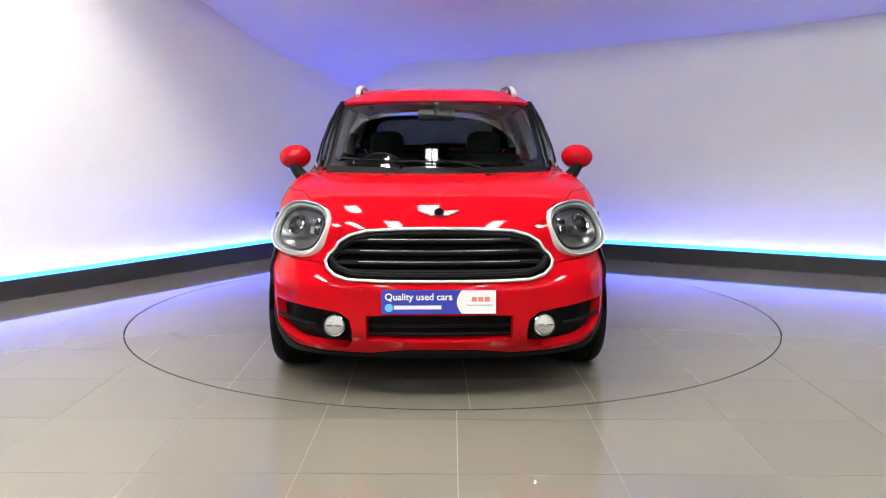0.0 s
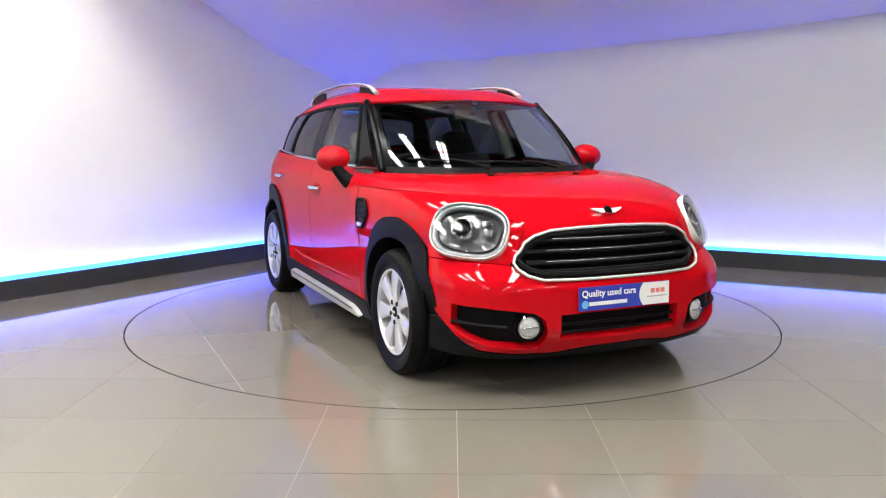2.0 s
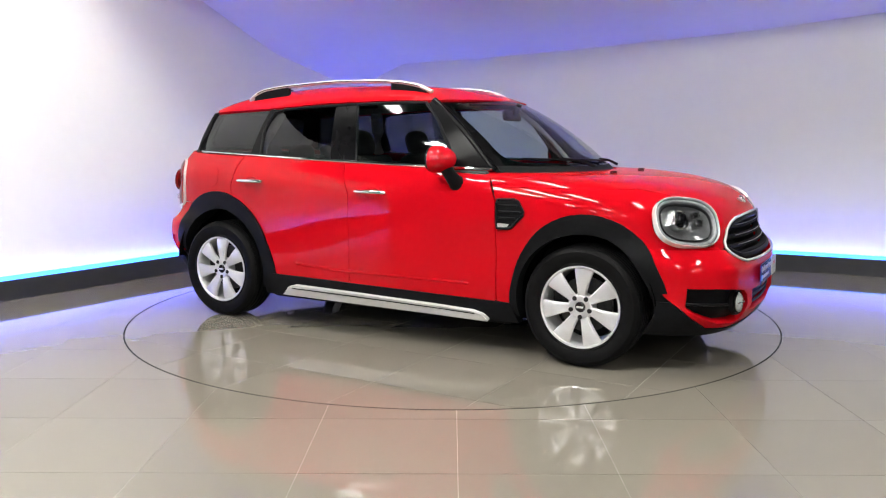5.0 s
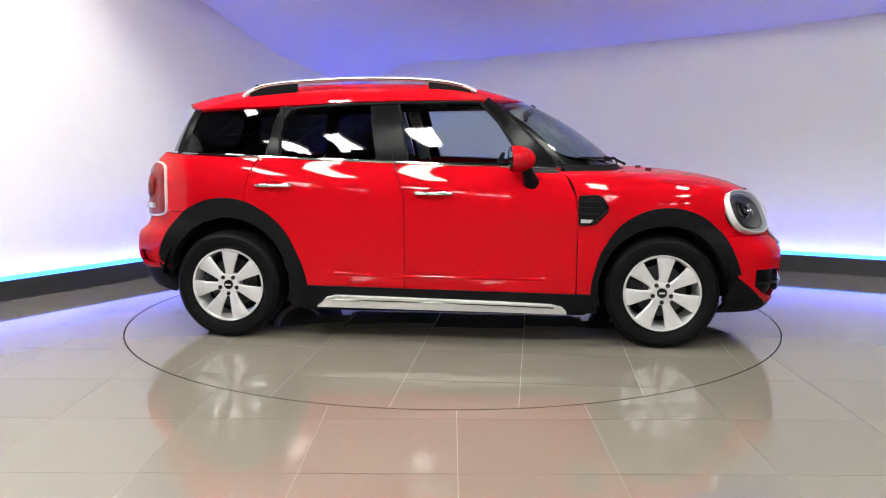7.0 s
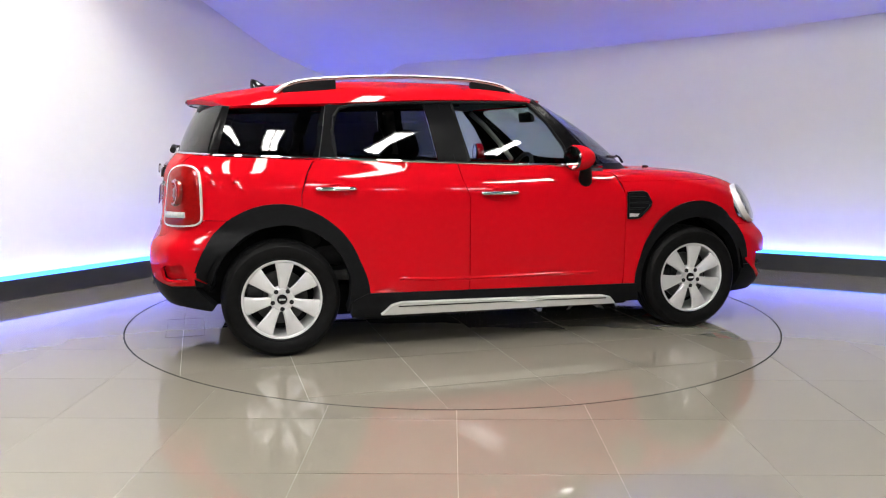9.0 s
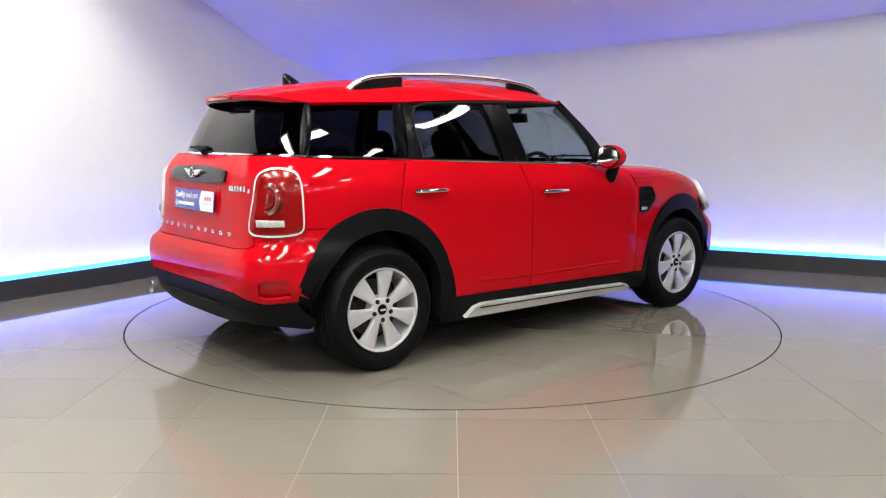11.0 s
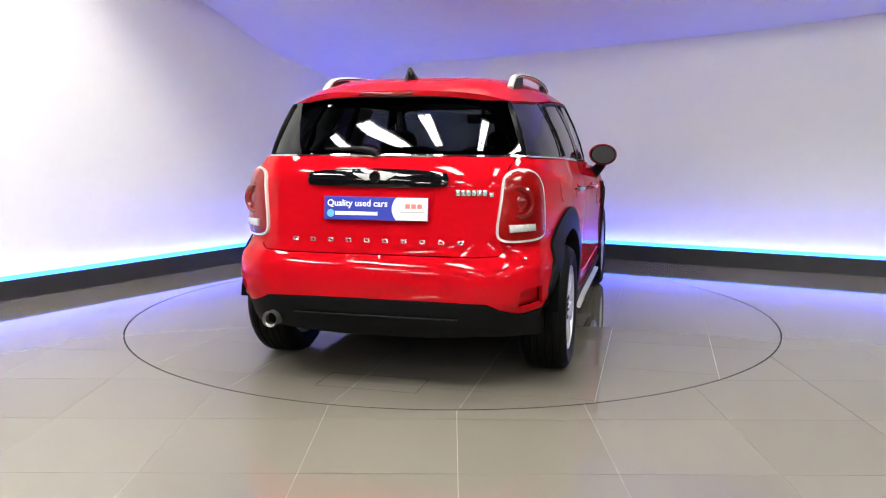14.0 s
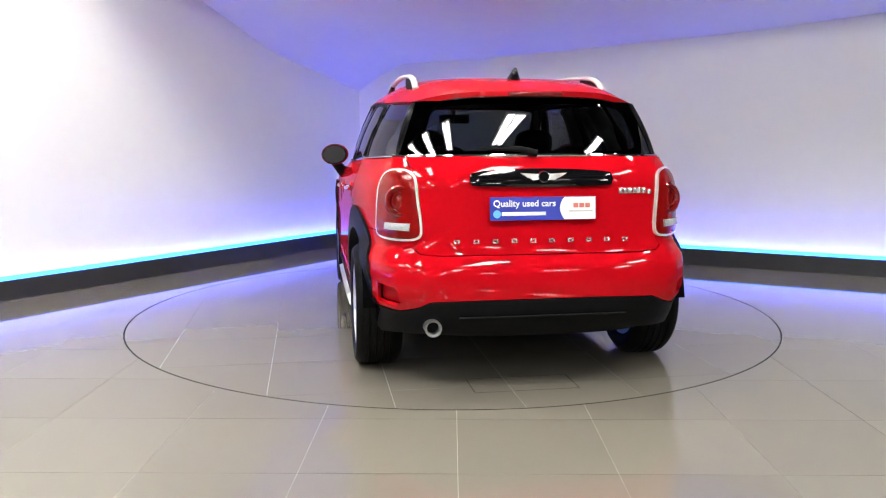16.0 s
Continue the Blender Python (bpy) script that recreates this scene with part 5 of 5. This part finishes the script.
# tail lamps
def rounded(poly, times=2):
    """An outline with its corners cut away, again and again."""
    for _ in range(times):
        out = []
        for (a, b), (c, d) in zip(poly, poly[1:] + poly[:1]):
            out += [(0.75 * a + 0.25 * c, 0.75 * b + 0.25 * d), (0.25 * a + 0.75 * c, 0.25 * b + 0.75 * d)]
        poly = out
    return poly


for k, mirror in enumerate((False, True)):
    ring = W(("r", -0.585, 0.80), ("r", -0.600, 0.93), ("r", -0.606, 1.045), ("r", -0.625, 1.080), ("r", -0.668, 1.096), ("r", -0.728, 1.086), ("r", -0.762, 1.045), ("r", -0.778, 0.93), ("r", -0.784, 0.80), ("r", -0.777, 0.770), ("r", -0.748, 0.757), ("r", -0.65, 0.753), ("r", -0.60, 0.765))
    ring = rounded(grown(ring, 0.003))
    lamp = part("tail_light", patch_bm(ring, wrap, res=0.02, off=0.016, thick=0.04, mirror=mirror), M_SILVER, car, "red tail light in a chrome frame")
    lens = grown(ring, -0.010)
    part("red_lens", patch_bm(lens, wrap, res=0.016, off=0.017, thick=0.02, dome=0.007, mirror=mirror), M_REDLENS, lamp)
    c = wrap(sr(-0.685, 0.945), 0.945)
    cm = Matrix.Diagonal((1, -1 if mirror else 1, 1, 1)) @ frame_of(c + Vector((-0.021, -0.004, 0)), (-1, -0.35, 0.08))
    part("lamp_ring", moved(lathe_bm([(0.050, 0.0), (0.058, 0.010), (0.070, 0.011), (0.080, 0.002), (0.080, -0.02), (0.050, -0.02)], 40, "z", closed=True), cm), M_DEEPRED, lamp)
    part("lamp_bowl", moved(lathe_bm([(0.0, 0.006), (0.02, 0.008), (0.036, 0.002), (0.036, -0.02), (0.0, -0.02)], 32, "z"), cm), M_DEEPRED, lamp)
    part("lamp_edge", moved(lathe_bm([(0.036, 0.0), (0.039, 0.008), (0.043, 0.008), (0.046, 0.0), (0.046, -0.02), (0.036, -0.02)], 32, "z", closed=True), cm), M_REDLENS, lamp)
    rev = W(("r", -0.635, 0.838), ("r", -0.735, 0.838), ("r", -0.738, 0.806), ("r", -0.640, 0.802))
    part("reversing_light", patch_bm(rev, wrap, res=0.02, off=0.034, thick=0.02, dome=0.004, mirror=mirror), M_WHITELENS, lamp, "white reversing light")

# ---- mirrors, handles, vents ----
for sg in (1, -1):
    mir = Matrix.Diagonal((1, sg, 1, 1))
    bm = bmesh.new()
    bmesh.ops.create_uvsphere(bm, u_segments=36, v_segments=24, radius=1.0)
    for v in bm.verts:
        x, y, z = v.co
        if x < 0:
            r = math.sqrt(max(1 - x * x, 1e-9))
            full = (1 - abs(x) ** 5) ** 0.2 / r if r > 0.05 else 1.0
            x, y, z = x * 0.44, y * full, z * full
        v.co = Vector((x * 0.105, y * 0.102, z * 0.078 * (1 - 0.06 * x)))
    mm = mir @ Matrix.Translation((0.475, -0.925, 1.128)) @ pose(0, 0, 0, 4, 0, 8)
    mirror_part = part("door_mirror", moved(bm, mm), M_RED, car, "rounded red door mirror on a black stalk")
    part("rim", moved(lathe_bm([(0.084, -0.050), (0.092, -0.050), (0.096, -0.042), (0.092, -0.036), (0.084, -0.040)], 40, "x", closed=True), mm @ Matrix.Diagonal((1, 0.99, 0.77, 1))), M_GLOSSBLACK, mirror_part)
    part("mirror_glass", moved(lathe_bm([(0.0, -0.0485), (0.086, -0.0475), (0.086, -0.04), (0.0, -0.04)], 40, "x"), mm @ Matrix.Diagonal((1, 0.98, 0.76, 1))), M_CHROME, mirror_part)
    part("stalk", moved(tube_bm([(0.52, -0.925, 1.085), (0.535, -0.905, 1.045), (0.55, -0.872, 1.005), (0.555, -0.845, 0.985)], [0.040, 0.036, 0.042, 0.052], 12, 1.0), mir), M_CLAD, mirror_part)
    for u0, u1, z in ((-1.130, -0.905, 0.963), (-0.142, 0.090, 0.921)):
        pts = []
        for k in range(13):
            t = k / 12
            u = u0 + (u1 - u0) * t
            q = side_skin(u, z)
            pts.append(Vector((u, sg * (q.y - 0.020 - 0.010 * math.sin(math.pi * t)), z)))
        handle = part("door_handle", tube_bm(pts, [0.010] + [0.0145] * 11 + [0.010], 12, 0.85), M_CHROME, car, "chrome door handle")
        for u in (u0 + 0.015, u1 - 0.015):
            q = side_skin(u, z)
            part("handle_base", tube_bm([Vector((u, sg * (q.y + 0.01), z)), Vector((u, sg * (q.y - 0.022), z))], 0.011, 10), M_CHROME, handle)
        u = (u0 + u1) / 2
        q = side_skin(u, z - 0.012)
        part("handle_cup", moved(oval_ring_bm(0.066, 0.040, -0.004, 0.003, 0.0025, 40, 2.0), Matrix.Diagonal((1, sg, 1, 1)) @ frame_of(q, (0, -1, 0.03))), M_RED, handle)
    vent_poly = [(0.838, 0.906), (0.945, 0.910), (0.970, 0.900), (1.003, 0.845), (1.003, 0.825), (0.93, 0.752), (0.91, 0.746), (0.842, 0.744)]
    vent = part("side_vent", patch_bm(vent_poly, side_skin, res=0.02, off=0.006, thick=0.02, mirror=sg < 0), M_CLAD, car, "black side vent with ribs and a small white lamp")
    edge = densify(vent_poly, 0.02)
    part("vent_frame", tube_bm([Vector((u, sg * (side_skin(u, z).y - 0.008), z)) for u, z in edge], 0.008, 8, closed=True), M_CLAD, vent)
    for z, u1 in ((0.875, 0.965), (0.840, 0.985), (0.805, 0.955)):
        part("rib", tube_bm([Vector((u, sg * (side_skin(u, z).y - 0.008), z)) for u in np.linspace(0.85, u1, 6)], 0.006, 8), M_CLAD, vent)
    part("indicator", patch_bm([(0.848, 0.776), (0.918, 0.772), (0.905, 0.755), (0.848, 0.754)], side_skin, res=0.02, off=0.013, thick=0.012, mirror=sg < 0), M_WHITELENS, vent)
    lid = ellipse(-1.43, 0.985, 0.088, 0.068, 40, 3.0)
    if sg > 0:
        part("fuel_lid", patch_bm(lid, side_skin, res=0.03, off=0.0022, thick=0.006), M_RED, car)

# ---- emblems and plates ----
def emblem(parent_part, m, s=1.0):
    """Silver wings round a dark disc, as plain shapes."""
    e = part("emblem", moved(lathe_bm([(0.019 * s, 0.0), (0.020 * s, 0.010), (0.025 * s, 0.010), (0.027 * s, 0.0)], 36, "z", closed=True), m), M_CHROME, parent_part, "silver winged emblem")
    part("disc", moved(lathe_bm([(0.0, 0.009), (0.018 * s, 0.009), (0.020 * s, 0.0), (0.0, 0.0)], 32, "z"), m), M_GLOSSBLACK, e)
    for sg in (-1, 1):
        for l, h in ((0.100, 0.0115), (0.082, 0.001), (0.060, -0.0095)):
            b = prism_bm([(0.023 * s, (h * 0.7 - 0.0042) * s), ((l - 0.014) * s, (h - 0.0042) * s), (l * s, (h + 0.0052) * s), (0.023 * s, (h * 0.7 + 0.0042) * s)], -0.004, 0.005)
            part("feather", moved(b, m @ Matrix.Diagonal((sg, 1, 1, 1))), M_SILVER, e)
    return e


emblem(car, frame_of(wrap(0.0, 0.888) + Vector((0.006, 0, 0.006)), (0.72, 0, 0.62)), 0.95)
garnish_poly = W(("r", -0.345, 1.082), ("r", -0.36, 1.06), ("r", -0.355, 1.025), ("r", -0.34, 1.018), ("r", -0.1, 1.012))
garnish_poly = garnish_poly + tail(garnish_poly)[::-1] + tail(W(("r", -0.1, 1.096)))[:1] + W(("r", -0.1, 1.096))
garnish = part("tailgate_handle", patch_bm(rounded(garnish_poly, 1), wrap, res=0.03, off=0.014, thick=0.03, dome=0.008), M_GLOSSBLACK, car, "gloss black tailgate handle strip")
emblem(garnish, frame_of(wrap(S_END, 1.062) + Vector((-0.036, 0, 0)), (-1, 0, 0.12)), 1.15)


def text_bm(words, size):
    """The built-in font as a thin raised mesh, centred at its left end."""
    cu = bpy.data.curves.new("words", "FONT")
    cu.body, cu.size, cu.extrude, cu.resolution_u = words, size, 0.0006, 3
    cu.offset = size * 0.018
    ob = bpy.data.objects.new("words", cu)
    scene.collection.objects.link(ob)
    me = bpy.data.meshes.new_from_object(ob.evaluated_get(bpy.context.evaluated_depsgraph_get()))
    bpy.data.objects.remove(ob)
    bpy.data.curves.remove(cu)
    bm = bmesh.new()
    bm.from_mesh(me)
    bpy.data.meshes.remove(me)
    return bm


def dealer_plate(m):
    """A blue and white dealer plate, 0.53 m wide; the trader's name and mark are plain shapes."""
    w, h = 0.532, 0.113
    plate = part("dealer_plate", moved(box_bm(-w / 2, -h / 2, -0.004, w / 2, h / 2, 0.0, 0.001), m), M_BLUE, car, "blue and white dealer plate", smooth=False)
    x0 = 0.106
    poly = [(x0 + 0.014 * (1 - ((k / 10 - 0.5) * 2) ** 2) * -1.6, -h / 2 + 0.002 + (h - 0.004) * k / 10) for k in range(11)]
    poly += [(w / 2 - 0.002, h / 2 - 0.002), (w / 2 - 0.002, -h / 2 + 0.002)]
    part("white_field", moved(prism_bm(poly, 0.0, 0.0012), m), M_WHITE, plate, smooth=False)
    part("lettering", moved(text_bm("Quality used cars", 0.0445), m @ pose(-0.250, 0.010, 0.0012)), M_WHITE, plate, "white words Quality used cars", smooth=False)
    part("print_bar", moved(box_bm(-0.208, -0.034, 0, 0.012, -0.016, 0.001, 0.0004), m), M_WHITE, plate, smooth=False)
    part("print_dot", moved(lathe_bm([(0.0, 0.0012), (0.019, 0.0012), (0.019, 0.0), (0.0, 0.0)], 28, "z"), m @ pose(-0.231, -0.026, 0)), M_SKY, plate, smooth=False)
    marks = [box_bm(0.152 + 0.030 * k, 0.002, 0.0012, 0.176 + 0.030 * k, 0.024, 0.0018, 0.0) for k in range(3)]
    cut = joined(*marks)
    part("print_mark", moved(cut, m), M_REDINK, plate, smooth=False)
    part("print_line", moved(box_bm(0.128, -0.018, 0.0012, 0.250, -0.012, 0.0017), m), M_GREYINK, plate, smooth=False)
    return plate


dealer_plate(frame_of(Vector((2.166, -0.004, 0.497)), (1, 0, 0.02)))
dealer_plate(frame_of(Vector((-2.002, 0.0, 0.910)), (-1, 0, 0.10)))
part("plate_recess", patch_bm(W(("r", -0.30, 0.985), ("r", -0.27, 0.835)) + tail(W(("r", -0.30, 0.985), ("r", -0.27, 0.835)))[::-1], wrap, res=0.05, off=0.003, thick=0.006), M_RED, hatch)
for k in range(10):
    v = 0.425 - 0.85 * k / 9
    q = wrap(sr(v, 0.752), 0.752)
    b = joined(box_bm(-0.014, -0.010, 0, 0.014, -0.005, 0.004, 0.001), box_bm(-0.014, 0.005, 0, 0.014, 0.010, 0.004, 0.001), box_bm(-0.014, -0.005, 0, -0.007, 0.005, 0.004), box_bm(0.007, -0.005, 0, 0.014, 0.005, 0.004))
    part("badge_bar", moved(b, frame_of(q + Vector((-0.001, 0, 0)), (-1, 0, 0.05))), M_BRIGHT, hatch, "small silver badge bar")
for k in range(7):
    v, hh = -0.405 - 0.0255 * k, 0.014
    if k == 6:
        v, hh = v - 0.006, 0.011
    q = wrap(sr(v, 0.99), 0.99)
    part("badge_bar", moved(box_bm(-0.0105, -hh, 0, 0.0105, hh, 0.004, 0.0015), frame_of(q + Vector((-0.001, 0, -0.008 if k == 6 else 0)), (-1, 0, 0.05))), M_BRIGHT, hatch, "small silver badge bar")

# ---- wipers, cowl ----
part("cowl", patch_bm([(-0.98, -0.07), (0.98, -0.07), (0.98, 0.05), (-0.98, 0.05)], windscreen, res=0.06, off=0.004, thick=0.006), M_CLAD, car, "black cowl under the windscreen")
part("bright_cowl_line", tube_bm([windscreen(a, -0.075) + Vector((0.004, 0, 0.006)) for a in np.linspace(-0.99, 0.99, 33)], 0.006, 6), M_CHROME, car)
for a0, a1, b1 in ((-0.30, -0.85, 0.11), (0.35, -0.25, 0.09)):
    p0, p1 = windscreen(a0, 0.0), windscreen((a0 + a1) / 2, b1)
    arm = part("wiper", tube_bm([p0 + Vector((0.03, 0, 0.03)), p0.lerp(p1, 0.5) + Vector((0.02, 0, 0.035)), p1 + Vector((0.012, 0, 0.02))], [0.010, 0.007, 0.005], 8), M_CLAD, car, "black windscreen wiper")
    blade = [windscreen(a, b1 - 0.02 + 0.03 * k) for k, a in ((0, a0 + 0.08), (0.5, (a0 + a1) / 2), (1, a1))]
    part("blade", tube_bm([q + Vector((0.008, 0, 0.012)) for q in blade], 0.007, 6), M_CLAD, arm)
rwp = part("rear_wiper", tube_bm([rear_window(0.02, 0.02) + Vector((-0.035, 0, 0)), rear_window(0.15, 0.10) + Vector((-0.04, 0, 0)), rear_window(0.33, 0.10) + Vector((-0.02, 0, 0))], [0.020, 0.015, 0.008], 10), M_CLAD, car, "black rear wiper")
part("blade", tube_bm([rear_window(a, 0.11) + Vector((-0.012, 0, 0)) for a in (0.06, 0.25, 0.46)], 0.007, 6), M_CLAD, rwp)
for sg in (-1, 1):
    part("washer_jet", moved(box_bm(-0.02, -0.012, 0, 0.02, 0.012, 0.012, 0.004), Matrix.Translation(wrap(sg * 0.30, 1.24) + Vector((0, 0, 0)))), M_CLAD, car)

# ---- inside ----
dash = part("dashboard", joined(box_bm(0.50, -0.66, 0.78, 0.98, 0.66, 1.015, 0.05, 3), box_bm(0.42, -0.16, 0.55, 0.70, 0.16, 0.98, 0.04), box_bm(0.44, -0.56, 0.95, 0.62, -0.20, 1.045, 0.03, 3)), M_DASH, car, "dark dashboard")
part("screen", moved(lathe_bm([(0.0, -0.01), (0.11, -0.01), (0.12, 0.01), (0.0, 0.02)], 36, "x"), pose(0.42, 0, 0.93)), M_GLOSSBLACK, dash)
sw = part("steering_wheel", moved(lathe_bm([(0.172 + 0.014 * math.cos(a), 0.014 * math.sin(a)) for a in np.linspace(0, 2 * math.pi, 11)[:-1]], 40, "x", closed=True), pose(0.30, -0.37, 0.985, 0, 22, 0)), M_DASH, car, "black steering wheel")
part("boss", moved(joined(box_bm(-0.01, -0.165, -0.02, 0.015, 0.165, 0.02, 0.008), box_bm(-0.015, -0.06, -0.06, 0.03, 0.06, 0.05, 0.015), box_bm(0.0, -0.03, -0.03, 0.22, 0.03, 0.03, 0.01)), pose(0.30, -0.37, 0.985, 0, 22, 0)), M_DASH, sw)


def seat(x, y, w, back_h, head=True, bench=False):
    s = part("seat", joined(moved(box_bm(-0.26, -w / 2, 0, 0.26, w / 2, 0.16, 0.05, 3), pose(x, y, 0.48, 0, -6, 0)),
                            moved(box_bm(-0.07, -w / 2, 0, 0.07, w / 2, back_h, 0.05, 3), pose(x - 0.24, y, 0.58, 0, -20, 0))), M_SEAT, car, "dark cloth seat")
    tops = (y,) if not bench else (-0.38, 0.0, 0.38)
    for yy in tops:
        a = radians(20)
        hx, hz_ = x - 0.24 - math.sin(a) * (back_h + 0.09), 0.58 + math.cos(a) * (back_h + 0.09)
        bm = bmesh.new()
        bmesh.ops.create_uvsphere(bm, u_segments=20, v_segments=14, radius=1.0)
        for v in bm.verts:
            v.co = Vector((math.copysign(abs(v.co.x) ** 0.8, v.co.x) * 0.055, math.copysign(abs(v.co.y) ** 0.7, v.co.y) * 0.13, math.copysign(abs(v.co.z) ** 0.7, v.co.z) * (0.095 if not bench else 0.07)))
        part("headrest", moved(bm, pose(hx, yy, hz_, 0, -15, 0)), M_SEAT, s)
        for d in (-0.05, 0.05):
            part("post", tube_bm([(hx + 0.05, yy + d, hz_ - 0.16), (hx, yy + d, hz_)], 0.006, 6), M_STEEL, s)
    return s


seat(0.0, -0.37, 0.50, 0.58)
seat(0.0, 0.37, 0.50, 0.58)
seat(-0.86, 0.0, 1.22, 0.50, bench=True)
part("cabin_floor", box_bm(-1.5, -0.72, 0.40, 0.9, 0.72, 0.47, 0.02), M_DASH, car)
for sg in (-1, 1):
    part("door_card", joined(box_bm(-0.86, sg * 0.77 - 0.03, 0.42, 0.72, sg * 0.77 + 0.03, 1.06, 0.02), box_bm(-1.6, sg * 0.77 - 0.03, 0.84, -0.86, sg * 0.77 + 0.03, 1.06, 0.02)), M_DASH, car)
    f = lambda u, z, d, sg=sg: Vector((cabin_side(u, z).x, (cabin_side(u, z).y + d) * (-sg), z))
    for seq, r in ((((0.66, 1.08), (0.54, 1.22), (0.40, 1.35), (0.28, 1.44)), 0.020), (((-0.30, 1.10), (-0.33, 1.25), (-0.37, 1.44)), 0.045), (((-1.08, 1.13), (-1.04, 1.3), (-1.0, 1.43)), 0.05)):
        part("pillar_lining", tube_bm([f(u, z, r + (0.045 if r < 0.025 else 0.014)) for u, z in seq], r, 10), M_LINING, car, "pale grey pillar lining")
mm = part("rear_view_mirror", moved(box_bm(-0.012, -0.12, -0.035, 0.02, 0.12, 0.035, 0.015, 3), pose(0.50, 0, 1.395, 0, -10, 0)), M_DASH, car, "black rear view mirror")
part("stem", tube_bm([(0.52, 0, 1.40), (0.56, 0, 1.47)], 0.018, 8), M_DASH, mm)

# ---- what moves ----
TURNS = (
    (0.0, -88.48), (0.5, -82.71), (1.0, -76.50), (1.5, -70.73), (2.0, -64.51), (2.5, -58.73), (3.0, -52.57), (3.5, -46.83),
    (4.0, -40.68), (4.2, -38.39), (6.3, -14.25), (6.5, -11.82), (7.0, -5.86), (7.5, -0.40), (8.0, 5.42), (8.5, 10.83),
    (9.0, 17.05), (9.2, 19.46), (11.3, 43.65), (11.5, 46.02), (12.0, 52.20), (12.5, 57.98), (13.0, 64.13), (13.5, 69.83),
    (14.0, 76.01), (14.5, 81.73), (15.0, 87.98), (15.5, 93.72), (16.0, 99.81))


def motions():
    """The turntable turns steadily, and the car stands on it."""
    walk(turntable, [(t, pose(0, 0, 0, 0, 0, a)) for t, a in TURNS])
    walk(car, [(t, pose(0, 0, 0, 0, 0, a) @ pose(0.023, -0.112, 0)) for t, a in TURNS])


turntable = floor_and_turntable()
motions()
